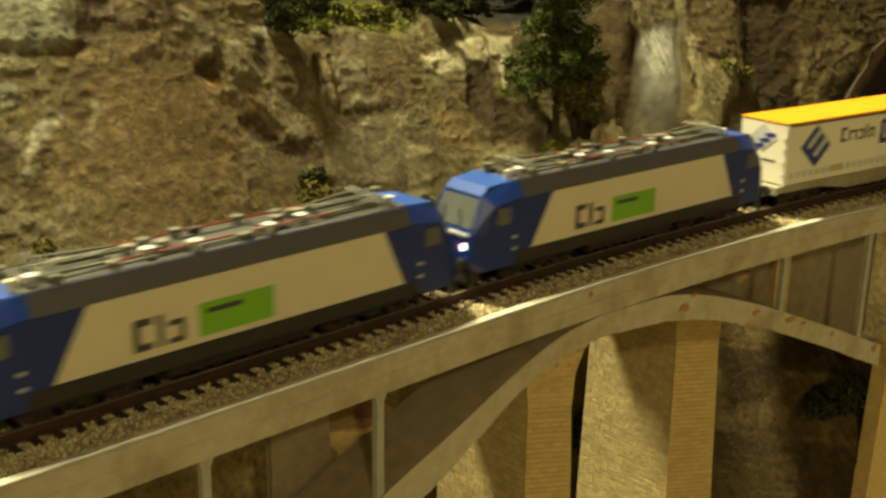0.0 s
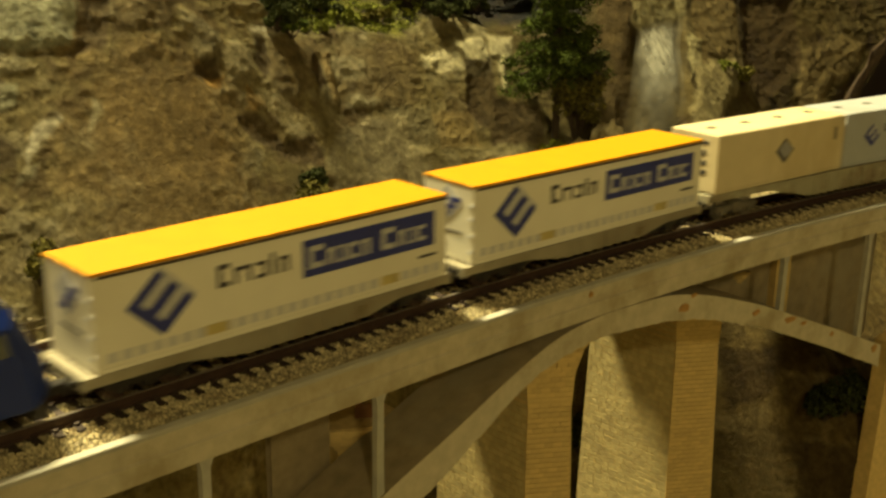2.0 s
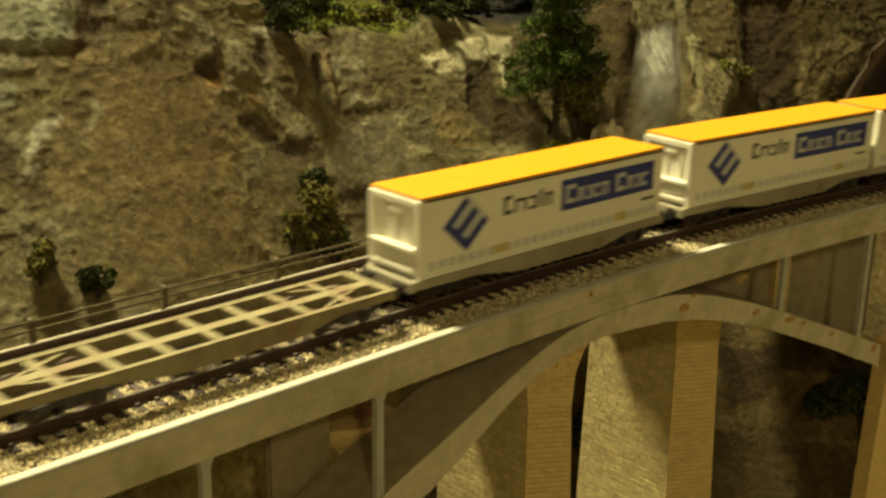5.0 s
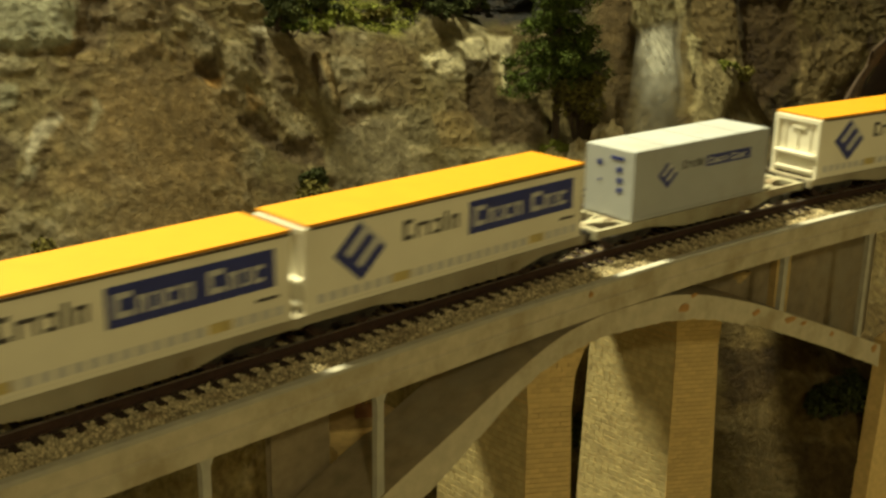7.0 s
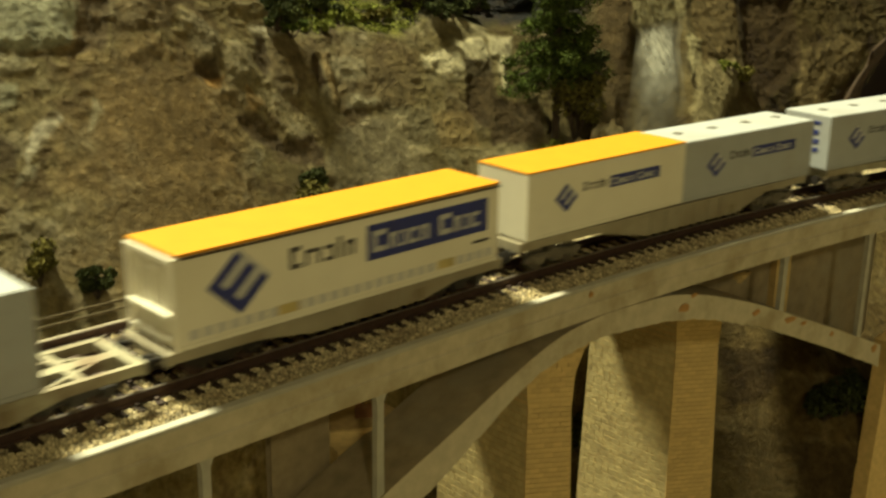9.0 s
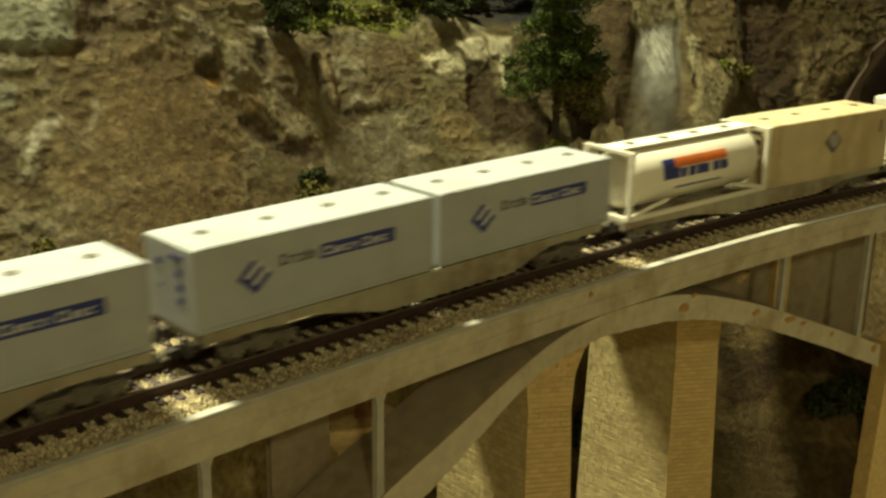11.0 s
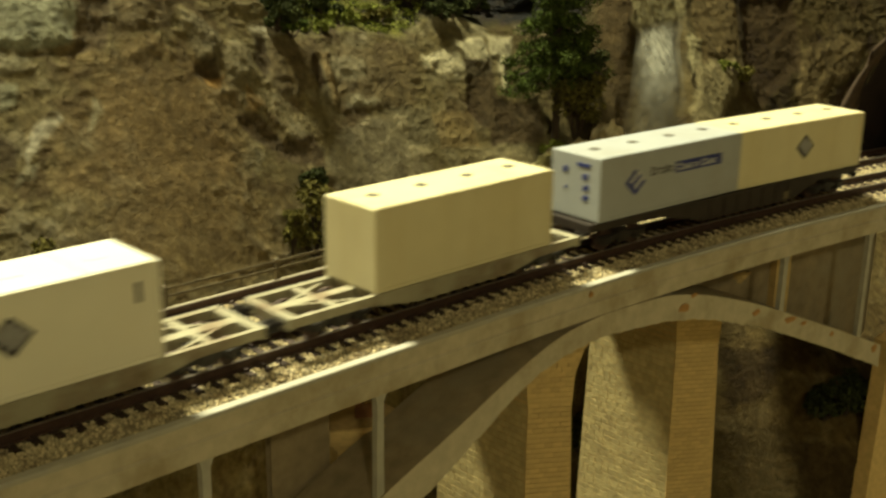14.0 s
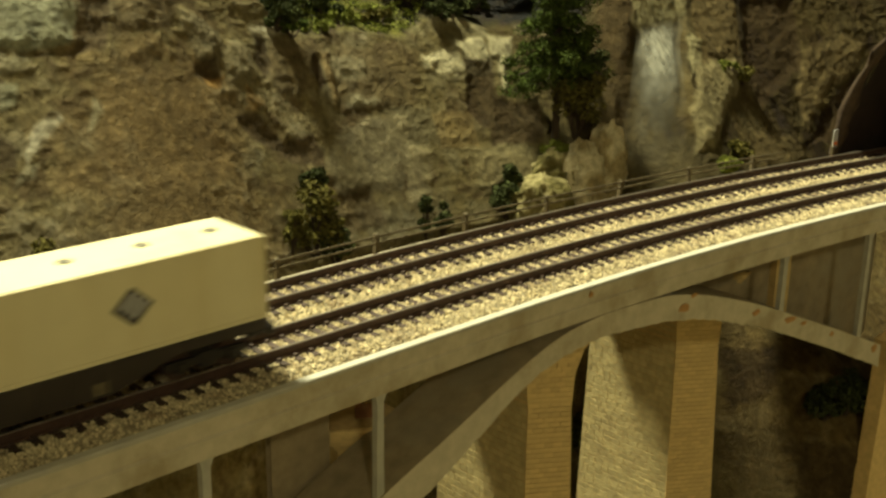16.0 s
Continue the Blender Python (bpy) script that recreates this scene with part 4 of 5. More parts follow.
def side_print(parent, L, big, y, z_lo, z_hi, kind):
    """Emblem, dark word bars and a blue panel with pale word bars."""
    if kind == "long":
        emblem(parent, -L / 2 + 2.10, 2.78, 1.12, 1.03, y)
        letters(parent, PRINT_DARK, (0.42, 0.62, 0.40, 0.14, 0.40), -L / 2 + 3.95, y, 2.72, 3.42, 0.15, tall=(0, 3))
        p = part("blue_panel", boxed(-L / 2 + 7.03, -L / 2 + 12.6, y - 0.02, y + 0.01, 2.34, 3.54, bevel=0), NAVY, parent)
        x = letters(p, PRINT_GREY, (0.58, 0.36, 0.26, 0.40, 0.42), -L / 2 + 7.25, y - 0.02, 2.60, 3.32, 0.12, tall=(0,))
        letters(p, PRINT_GREY, (0.58, 0.36, 0.26, 0.40), x + 0.35, y - 0.02, 2.60, 3.32, 0.12, tall=(0,))
    else:
        emblem(parent, -L / 2 + 2.1 if kind == "short" else 0.12, 2.82, 0.64, 0.58, y, kind == "mark")
        if kind == "short":
            letters(parent, PRINT_DARK, (0.22, 0.32, 0.22, 0.08, 0.2), -L / 2 + 3.05, y, 2.92, 3.28, 0.07, tall=(0, 3))
            p = part("blue_panel", boxed(-L / 2 + 4.6, -L / 2 + 7.65, y - 0.02, y + 0.01, 2.82, 3.3, bevel=0), NAVY, parent)
            x = letters(p, PRINT_GREY, (0.28, 0.18, 0.14, 0.2, 0.2), -L / 2 + 4.72, y - 0.02, 2.92, 3.2, 0.08, tall=(0,))
            letters(p, PRINT_GREY, (0.28, 0.18, 0.14, 0.2), x + 0.16, y - 0.02, 2.92, 3.2, 0.08, tall=(0,))


def end_print(parent, x):
    bm = bmesh.new()
    prism(bm, [(-0.72, 3.2), (0.0, 3.85), (0.72, 3.2), (0.0, 2.52)], -0.012, 0.012)
    for vv in bm.verts:
        vv.co = Vector((x - 0.012 + vv.co.y * 1.0, vv.co.x, vv.co.z))
    e = part("end_emblem", bm, PRINT_GREY, parent, "blue diamond emblem")
    for k in (-0.32, 0.0, 0.32):
        bm = bmesh.new()
        prism(bm, [(-0.42 - k, 3.02 + k * 0.9), (-0.30 - k, 3.18 + k * 0.9), (0.26 - k, 3.08 + k * 0.9), (0.14 - k, 2.92 + k * 0.9)], -0.01, 0.01)
        for vv in bm.verts:
            vv.co = Vector((x - 0.03 + vv.co.y, vv.co.x, vv.co.z))
        part("end_bar", bm, NAVY, e)
    part("end_line", boxed(x - 0.02, x + 0.01, -0.75, 0.65, 2.12, 2.18, bevel=0), PRINT_DARK, parent)


def long_box(s_front, L, door_end, label):
    """Long swap body with a yellow roof. door_end: front with barred tailgate instead of a print."""
    c = tagged(empty("swap_body"), label, "container", "yellow-roofed swap bodies")
    hw, z0, z1 = 1.36, 1.10, 3.93
    part("body", boxed(-L / 2, L / 2, -hw, hw, z0, z1, bevel=0.04), WHITE, c)
    part("roof", boxed(-L / 2 - 0.02, L / 2 + 0.02, -hw - 0.02, hw + 0.02, z1 - 0.02, z1 + 0.09, bevel=0.03), YELLOW, c, "bright yellow roof")
    part("roof_seam", boxed(-L / 2 + 0.15, L / 2, -hw - 0.03, -hw + 0.02, z1 - 0.11, z1 - 0.03, bevel=0), SEAM, c)
    side_print(c, L, True, -hw, z0, z1, "long")
    for i in range(27):
        x = -L / 2 + 0.5 + i * (L - 1.0) / 26
        part("strap_plate", boxed(x - 0.13, x + 0.13, -hw - 0.015, -hw + 0.01, 1.36, 1.66, bevel=0), PRINT_GREY, c)
    for x in (-L / 2 + 3.85, L / 2 - 2.6):
        part("side_label", boxed(x - 0.38, x + 0.38, -hw - 0.022, -hw + 0.01, 1.36, 1.68, bevel=0), PRINT_YELLOW, c, "small yellow label")
    part("data_plate", boxed(L / 2 - 1.3, L / 2 - 0.5, -hw - 0.02, -hw + 0.01, 1.95, 2.05, bevel=0), PRINT_DARK, c)
    part("bottom_rail", boxed(-L / 2 + 0.03, L / 2 - 0.03, -hw - 0.025, -hw + 0.05, z0, z0 + 0.14, bevel=0.01), WHITE, c)
    x = -L / 2
    if door_end:
        for y in (-1.24, 1.24):
            part("corner_post", boxed(x - 0.12, x + 0.03, y - 0.12, y + 0.12, z0 - 0.05, z1 - 0.05, bevel=0.03), WHITE, c)
        part("top_beam", boxed(x - 0.10, x + 0.03, -1.15, 1.15, 3.62, z1 - 0.06, bevel=0.03), WHITE, c)
        part("tail_bar", boxed(x - 0.22, x + 0.03, -1.2, 1.2, 2.02, 2.20, bevel=0.04), WHITE, c)
        for y in (-0.75, 0.0, 0.75):
            part("tail_rib", boxed(x - 0.06, x + 0.02, y - 0.04, y + 0.04, 2.2, 3.62, bevel=0.01), WHITE, c)
        part("tail_plate", boxed(x - 0.08, x + 0.02, -0.45, 0.35, 3.30, 3.42, bevel=0.01), WHITE, c)
        part("tail_step", boxed(x - 0.18, x + 0.02, -1.1, 1.1, 1.28, 1.42, bevel=0.03), WHITE, c)
    else:
        end_print(c, x)
        for z in (1.5, 2.1, 2.7, 3.2):
            part("hinge", boxed(x - 0.03, x + 0.02, -hw + 0.02, -hw + 0.22, z, z + 0.1, bevel=0.01), PRINT_GREY, c)
    return running(c, s_front + L / 2, 10)


def short_box(s_front, L, mat, kind, holes, label, end_marks=True, yellow=False, z0=1.42, top=4.0, seam=True):
    c = tagged(empty("box_container"), label, "container", "short box containers")
    hw = 1.34
    part("body", boxed(-L / 2, L / 2, -hw, hw, z0, top, bevel=0.04), mat, c)
    if yellow:
        part("roof", boxed(-L / 2 - 0.01, L / 2 + 0.01, -hw - 0.02, hw + 0.02, top - 0.01, top + 0.07, bevel=0.02), YELLOW, c, "bright yellow roof")
    else:
        part("roof", boxed(-L / 2 + 0.06, L / 2 - 0.06, -hw + 0.06, hw - 0.06, top - 0.02, top + 0.025, bevel=0.02), mat, c)
    if holes:
        for x in (-3.3, -1.05, 1.25, 3.5):
            bm = bmesh.new()
            bmesh.ops.create_cone(bm, cap_ends=True, segments=20, radius1=0.22, radius2=0.22, depth=0.03, matrix=Matrix.Translation((x * L / 8.9, 0.1, top + 0.035)))
            part("roof_hatch", bm, HOLE, c, "dark round roof hatch")
    else:
        for x in (-0.27, 0.0, 0.27):
            part("roof_seam", boxed(x * L - 0.05, x * L + 0.05, -hw + 0.1, hw - 0.1, top + 0.02, top + 0.05, bevel=0.01), mat, c)
            part("roof_patch", boxed(x * L + 0.4, x * L + 1.0, -0.25, 0.35, top + 0.02, top + 0.034, bevel=0), mat, c)
    if kind:
        side_print(c, L, False, -hw, z0, top, kind)
    if seam:
        for x in (-L / 2 + 0.05, L / 2 - 0.05):
            part("corner_post", boxed(x - 0.06, x + 0.06, -hw - 0.025, -hw + 0.06, z0, top - 0.02, bevel=0.01), mat, c)
        part("bottom_rail", boxed(-L / 2, L / 2, -hw - 0.03, -hw + 0.05, z0, z0 + 0.13, bevel=0.01), mat, c)
    if end_marks:
        x = -L / 2
        for y, z, w, h in ((0.55, 3.2, 0.28, 0.22), (-0.45, 3.55, 0.7, 0.14), (-0.55, 3.05, 0.3, 0.22), (-0.6, 2.6, 0.3, 0.22), (0.5, 2.5, 0.12, 0.12), (-0.6, 2.2, 0.3, 0.2)):
            part("end_mark", boxed(x - 0.02, x + 0.01, y - w / 2, y + w / 2, z, z + h, bevel=0), NAVY if mat is GREY else PRINT_DARK, c)
    part("data_plate", boxed(L / 2 - 0.75, L / 2 - 0.6, -hw - 0.02, -hw + 0.01, 2.9, 3.5, bevel=0), PRINT_DARK if kind == "mark" and mat is not CREAM else mat, c)
    return running(c, s_front + L / 2, 6)


def tank_container(s_front, L):
    c = tagged(empty("tank_container"), "white tank container in an open frame with navy and orange print", "tank container")
    z0, top = 1.10, 3.98
    zc, r = 2.62, 1.28
    bm = bmesh.new()
    secs = [(-L / 2 + 0.35, 0.55), (-L / 2 + 0.45, 0.85), (-L / 2 + 0.75, 1.0), (L / 2 - 0.75, 1.0), (L / 2 - 0.45, 0.85), (L / 2 - 0.35, 0.55)]
    rings = []
    for x, k in secs:
        rings.append([bm.verts.new((x, r * k * math.sin(a), zc + r * k * math.cos(a))) for a in (i / 32 * math.tau for i in range(32))])
    for a, b in zip(rings, rings[1:]):
        for i in range(32):
            bm.faces.new((a[i], a[(i + 1) % 32], b[(i + 1) % 32], b[i]))
    bm.faces.new(rings[0])
    bm.faces.new(rings[-1][::-1])
    part("tank", bm, WHITE, c, smooth_faces=True)
    for sx in (-1, 1):
        x = sx * (L / 2 - 0.08)
        for y in (-1.26, 1.26):
            part("frame_post", boxed(x - 0.1, x + 0.1, y - 0.1, y + 0.1, z0, top, bevel=0.02), WHITE, c)
            bm = bmesh.new()
            rod(bm, (x, y, z0 + 0.15), (x - sx * 2.4, y, z0 + 0.62), 0.09, 8)
            part("frame_brace", bm, WHITE, c)
        for z in (z0 + 0.08, top - 0.08):
            part("frame_beam", boxed(x - 0.08, x + 0.08, -1.26, 1.26, z - 0.09, z + 0.09, bevel=0.02), WHITE, c)
    for y in (-1.26, 1.26):
        part("bottom_beam", boxed(-L / 2, L / 2, y - 0.1, y + 0.1, z0, z0 + 0.2, bevel=0.02), WHITE, c)
    part("walkway", boxed(-L / 2 + 0.1, L / 2 - 0.1, -0.55, 0.55, top - 0.06, top + 0.02, bevel=0.01), WHITE, c)
    part("top_rail", boxed(-L / 2 + 0.1, L / 2 - 0.1, 0.62, 0.9, top - 0.1, top + 0.0, bevel=0.01), LOCO_GREY, c)
    for x in (-3.3, -1.2, 0.8, 2.9):
        bm = bmesh.new()
        bmesh.ops.create_cone(bm, cap_ends=True, segments=18, radius1=0.24, radius2=0.24, depth=0.06, matrix=Matrix.Translation((x, 0, top + 0.03)))
        part("hatch", bm, HOLE, c)

    def curved(name, x0, x1, a0, a1, mat, lift):
        bm = bmesh.new()
        n = 8
        rows = []
        for i in range(n + 1):
            a = a0 + (a1 - a0) * i / n
            rows.append([bm.verts.new((x, -(r + lift) * math.cos(a), zc + (r + lift) * math.sin(a))) for x in (x0, x1)] + [bm.verts.new((x, -(r - 0.02) * math.cos(a), zc + (r - 0.02) * math.sin(a))) for x in (x1, x0)])
        for p, q in zip(rows, rows[1:]):
            for j in range(4):
                bm.faces.new((p[j], p[(j + 1) % 4], q[(j + 1) % 4], q[j]))
        bm.faces.new(rows[0][::-1])
        bm.faces.new(rows[-1])
        return part(name, bm, mat, c)
    x0 = -L / 2 + 2.1
    curved("print_disc", x0, x0 + 1.0, -0.05, 0.62, NAVY, 0.02)
    curved("orange_bar", x0 + 0.75, x0 + 4.2, 0.30, 0.62, PRINT_ORANGE, 0.03)
    for i, w in enumerate((0.35, 0.42, 0.5, 0.25, 0.42, 0.45)):
        curved("word_bar", x0 + 1.08 + i * 0.53, x0 + 1.08 + i * 0.53 + w, -0.05, 0.26, NAVY, 0.025)
    curved("line_print", x0 + 0.8, x0 + 3.9, -0.42, -0.36, NAVY, 0.02)
    return running(c, s_front + L / 2, 6)


def loco(s, label):
    l = tagged(empty("electric_locomotive"), label, "locomotive", "two leading locomotives")
    H = 9.0
    sec = [(-1.47, 0.72), (-1.47, 3.26), (-1.12, 3.80), (1.12, 3.80), (1.47, 3.26), (1.47, 0.72)]

    def slab(x0, x1, pts):
        bm = bmesh.new()
        a = [bm.verts.new((x0, y, z)) for y, z in pts]
        b = [bm.verts.new((x1, y, z)) for y, z in pts]
        bm.faces.new(a)
        bm.faces.new(b[::-1])
        for i in range(len(pts)):
            bm.faces.new((a[i], b[i], b[(i + 1) % len(pts)], a[(i + 1) % len(pts)]))
        return bm
    part("body", slab(-6.9, 6.9, sec), BLUE, l)
    # roof shoulders: dark bands, and the pale roof
    for sy in (-1, 1):
        bm = slab(-6.6, 6.6, [(sy * 1.50, 3.24), (sy * 1.15, 3.82), (sy * 1.02, 3.78), (sy * 1.40, 3.24)])
        part("roof_band", bm, LOCO_GREY, l, "dark grey roof shoulder")
        part("skirt", boxed(-6.9, 6.9, sy * 1.47 - 0.03, sy * 1.47 + 0.03, 0.74, 1.22, bevel=0), LOCO_GREY, l)
    part("roof", boxed(-6.7, 6.7, -1.05, 1.05, 3.72, 3.83, bevel=0.02), ROOF_GREY, l)
    for sx in (-1, 1):
        cab = hull([(sx * 6.85, y, z) for y, z in sec] + [(sx * 7.9, y * 0.97, 3.66) for y in (-1.0, 1.0)] + [(sx * 8.25, y, 3.4) for y in (-1.05, 1.05)]
                   + [(sx * 8.0, y, 3.05) for y in (-1.40, 1.40)] + [(sx * 8.85, y, 2.1) for y in (-1.18, 1.18)] + [(sx * 8.35, y, 2.1) for y in (-1.45, 1.45)]
                   + [(sx * 9.0, y, 1.2) for y in (-1.15, 1.15)] + [(sx * 8.8, y, 0.72) for y in (-1.15, 1.15)] + [(sx * 8.4, y, 0.72) for y in (-1.45, 1.45)])
        part("cab", cab, BLUE, l)
        part("cab_roof", hull([(sx * x, y, z) for x, y, z in ((6.7, -1.06, 3.83), (6.7, 1.06, 3.83), (7.95, -0.97, 3.72), (7.95, 0.97, 3.72), (8.28, -1.0, 3.43), (8.28, 1.0, 3.43), (6.7, -1.0, 3.5), (6.7, 1.0, 3.5))]), BLUE_LIGHT, l)
        # windscreen lies on the slope between (8.25, 3.4) and (8.85, 2.1)
        part("windscreen", hull([(sx * (8.29 + dx), y, z) for dx, z, yy in ((0.02, 3.30, 0.95), (0.50, 2.28, 1.05)) for y in (-yy, yy)] + [(sx * (8.22 + dx), y, z) for dx, z, yy in ((0.02, 3.30, 0.95), (0.50, 2.28, 1.05)) for y in (-yy, yy)]), GLASS, l)
        for y in (-0.45, 0.45):
            bm = bmesh.new()
            rod(bm, (sx * 8.86, y, 2.26), (sx * 8.56, y + 0.28, 2.88), 0.025, 5)
            part("wiper", bm, BOGIE, l)
        part("nose_stripe", boxed(*(sorted((sx * 8.84, sx * 8.93))), -1.0, 1.0, 1.98, 2.10, bevel=0.02), PRINT_GREY, l)
        for y in (-0.82, 0.82):
            bm = bmesh.new()
            rod(bm, (sx * 8.86, y, 1.62), (sx * 8.99, y, 1.62), 0.12, 14)
            part("headlight", bm, LAMP_ON if sx < 0 else GLASS, l, "round headlight")
            bm = bmesh.new()
            rod(bm, (sx * 8.9, y * 0.72, 1.62), (sx * 9.0, y * 0.72, 1.62), 0.10, 12)
            part("tail_light", bm, LAMP_OFF, l)
            bm = bmesh.new()
            rod(bm, (sx * 8.8, y * 1.05, 0.98), (sx * 9.15, y * 1.05, 0.98), 0.11, 10)
            rod(bm, (sx * 9.12, y * 1.05, 0.98), (sx * 9.2, y * 1.05, 0.98), 0.25, 14)
            part("buffer", bm, BOGIE, l)
        part("snow_plough", hull([(sx * x, y, z) for x, z in ((8.5, 0.3), (8.95, 0.25), (8.9, 0.72), (8.5, 0.72)) for y in (-1.2, 1.2)]), BOGIE, l)
        part("coupling", boxed(*(sorted((sx * 8.7, sx * 9.35))), -0.2, 0.2, 0.35, 0.65, bevel=0.04), BOGIE, l)
        # side window, handrails and marks by the cab door
        for sy in (-1, 1):
            part("cab_window", hull([(sx * x, sy * y, z) for x, z in ((7.25, 2.35), (7.95, 2.35), (7.85, 2.98), (7.25, 2.98)) for y in (1.44, 1.478)]), GLASS, l)
            part("door_plate", boxed(*(sorted((sx * 6.9, sx * 7.1))), *(sorted((sy * 1.45, sy * 1.485))), 1.75, 1.87, bevel=0), PRINT_GREY, l)
            part("door_plate", boxed(*(sorted((sx * 6.9, sx * 7.1))), *(sorted((sy * 1.45, sy * 1.485))), 1.30, 1.42, bevel=0), PRINT_GREY, l)
        bogie(l, sx * 5.2, 2.6, BOGIE, 0.6)
    for sy in (-1, 1):
        bm = bmesh.new()
        prism(bm, [(-6.15, 1.26), (-5.05, 3.25), (5.35, 3.25), (6.25, 1.26)], sy * 1.475 - 0.02, sy * 1.475 + 0.02)
        p = part("side_panel", bm, LOCO_WHITE, l, "ivory side panel with slanting ends")
        part("green_panel", boxed(-1.70, 0.92, sy * 1.505 - 0.01, sy * 1.505 + 0.01, 1.45, 2.46, bevel=0), LOCO_GREEN, p, "bright green rectangle")
        part("small_print", boxed(-1.45, -0.2, sy * 1.52 - 0.006, sy * 1.52 + 0.006, 2.12, 2.28, bevel=0), PRINT_DARK, p)
        y = -1.495 if sy < 0 else 1.52
        letters(p, PRINT_DARK, (0.60, 0.18, 0.54), -3.8, y, 1.5, 2.45, 0.16, tall=(0, 1))
    # underframe
    part("transformer", boxed(-2.6, 2.6, -1.2, 1.2, 0.3, 0.75, bevel=0.06), BOGIE, l)
    # roof equipment
    for sx in (-1, 1):
        x = sx * 4.7
        bm = bmesh.new()
        for y in (-0.5, 0.5):
            box(bm, x - 1.2, x + 1.2, y - 0.05, y + 0.05, 3.92, 4.0)
        for dx in (-1.0, 1.0):
            box(bm, x + dx - 0.05, x + dx + 0.05, -0.6, 0.6, 3.92, 4.0)
        rod(bm, (x + sx * 0.9, 0.0, 4.0), (x - sx * 1.3, 0.0, 4.14), 0.05, 6)
        rod(bm, (x - sx * 1.3, -0.25, 4.14), (x + sx * 1.0, -0.45, 4.24), 0.04, 6)
        rod(bm, (x - sx * 1.3, 0.25, 4.14), (x + sx * 1.0, 0.45, 4.24), 0.04, 6)
        for dx in (0.85, 1.15):
            rod(bm, (x + sx * dx, -0.95, 4.24), (x + sx * dx, 0.95, 4.24), 0.04, 6)
        pg = part("pantograph", bm, PANTO, l, "folded grey pantograph")
        for dx in (-1.0, 1.0):
            for y in (-0.5, 0.5):
                bm = bmesh.new()
                bmesh.ops.create_cone(bm, cap_ends=True, segments=10, radius1=0.13, radius2=0.08, depth=0.22, matrix=Matrix.Translation((x + dx, y, 3.84)))
                part("insulator", bm, BOGIE_GREY, pg)
        for dx, y in ((2.0, -0.55), (2.35, 0.3), (-1.9, 0.5), (1.7, 0.0), (2.7, -0.2), (3.4, -0.8), (3.6, 0.6), (-1.5, -0.7)):
            bm = bmesh.new()
            rod(bm, (x - sx * dx, y, 3.74), (x - sx * dx, y, 4.12), 0.13, 10)
            rod(bm, (x - sx * dx, y, 4.10), (x - sx * dx, y, 4.16), 0.2, 10)
            part("roof_insulator", bm, PRINT_GREY if y < -0.3 else (BOGIE_GREY if y < 0.2 else PANTO), l)
        part("roof_unit", boxed(*(sorted((x - sx * 3.3, x - sx * 2.5))), -0.7, 0.7, 3.74, 3.98, bevel=0.05), LOCO_GREY, l)
        part("roof_unit", boxed(*(sorted((x + sx * 1.3, x + sx * 1.75))), -0.75, 0.75, 3.74, 3.96, bevel=0.05), LOCO_GREY, l)
    for y in (-0.62, 0.75):
        bm = bmesh.new()
        rod(bm, (-4.0, y, 3.98), (4.0, y, 3.98), 0.035, 8)
        part("roof_conductor", bm, RED, l, "red roof conductor rod")
    rng = random.Random(31)
    for i in range(14):
        x, y = -5.6 + i * 0.86, rng.uniform(-0.85, 0.85)
        part("roof_box", boxed(x - rng.uniform(0.1, 0.3), x + rng.uniform(0.1, 0.3), y - 0.14, y + 0.14, 3.78, 3.9 + rng.uniform(0.0, 0.22), bevel=0.02), rng.choice((PANTO, LOCO_GREY, BOGIE_GREY)), l)
    for y in (-0.9, 0.25, 0.95):
        bm = bmesh.new()
        rod(bm, (-5.9, y, 3.92), (5.9, y * 0.8, 3.95), 0.03, 6)
        part("roof_cable", bm, BOGIE, l)
    part("roof_panel", boxed(-1.6, 1.7, -0.8, 0.8, 3.74, 3.88, bevel=0.04), ROOF_GREY, l)
    bm = bmesh.new()
    rod(bm, (-6.75, -0.75, 3.6), (-6.75, -0.75, 4.15), 0.13, 12)
    part("horn", bm, LOCO_WHITE, l)
    return running(l, s, 12)


loco(17.95, "blue and ivory electric locomotive leading the train, headlights lit")
loco(36.8, "blue and ivory electric locomotive coupled second, headlights lit")

K1 = 0.087
LONG, SHORT = 13.2, 8.9
# (front of the box, in millimetres at 1:87 along the line) -> real metres by K1
for s0, door in ((541.2, False), (709.8, False), (1267.0, True), (1442.5, True), (1602.0, True), (1939.5, True)):
    s = s0 * K1
    container_wagon(14.65, WAGON, s + LONG / 2, "grey skeleton container wagon with deep side sills")
    long_box(s, LONG, door, "white swap body with yellow roof and " + ("barred tailgate" if door else "blue emblem on its end"))
# long wagons with two boxes
container_wagon(19.2, WAGON_PALE, 979.5 * K1, "pale grey dusty long container wagon", BOGIE_GREY, deck=0.3)
short_box(874.5 * K1, SHORT + 0.3, SAND, "mark", True, "sand-coloured weathered box container with small emblem")
short_box(982.5 * K1, SHORT, GREY, "short", True, "light grey box container with blue print")
container_wagon(14.5, WAGON_RUST, 1175.0 * K1, "empty rusty brown skeleton container wagon")
container_wagon(14.7, WAGON_PALE, 1847.5 * K1, "pale grey skeleton wagon with one container")
short_box(1789.5 * K1, SHORT, GREY, "short", False, "light grey box container with blue print on a flat wagon", z0=1.10)
container_wagon(19.2, WAGON, 2215.0 * K1, "grey dusty long container wagon", BOGIE_GREY, deck=0.3)
short_box(2110.0 * K1, 9.3, WHITE, "short", False, "white box container with yellow roof and blue print", yellow=True, end_marks=False)
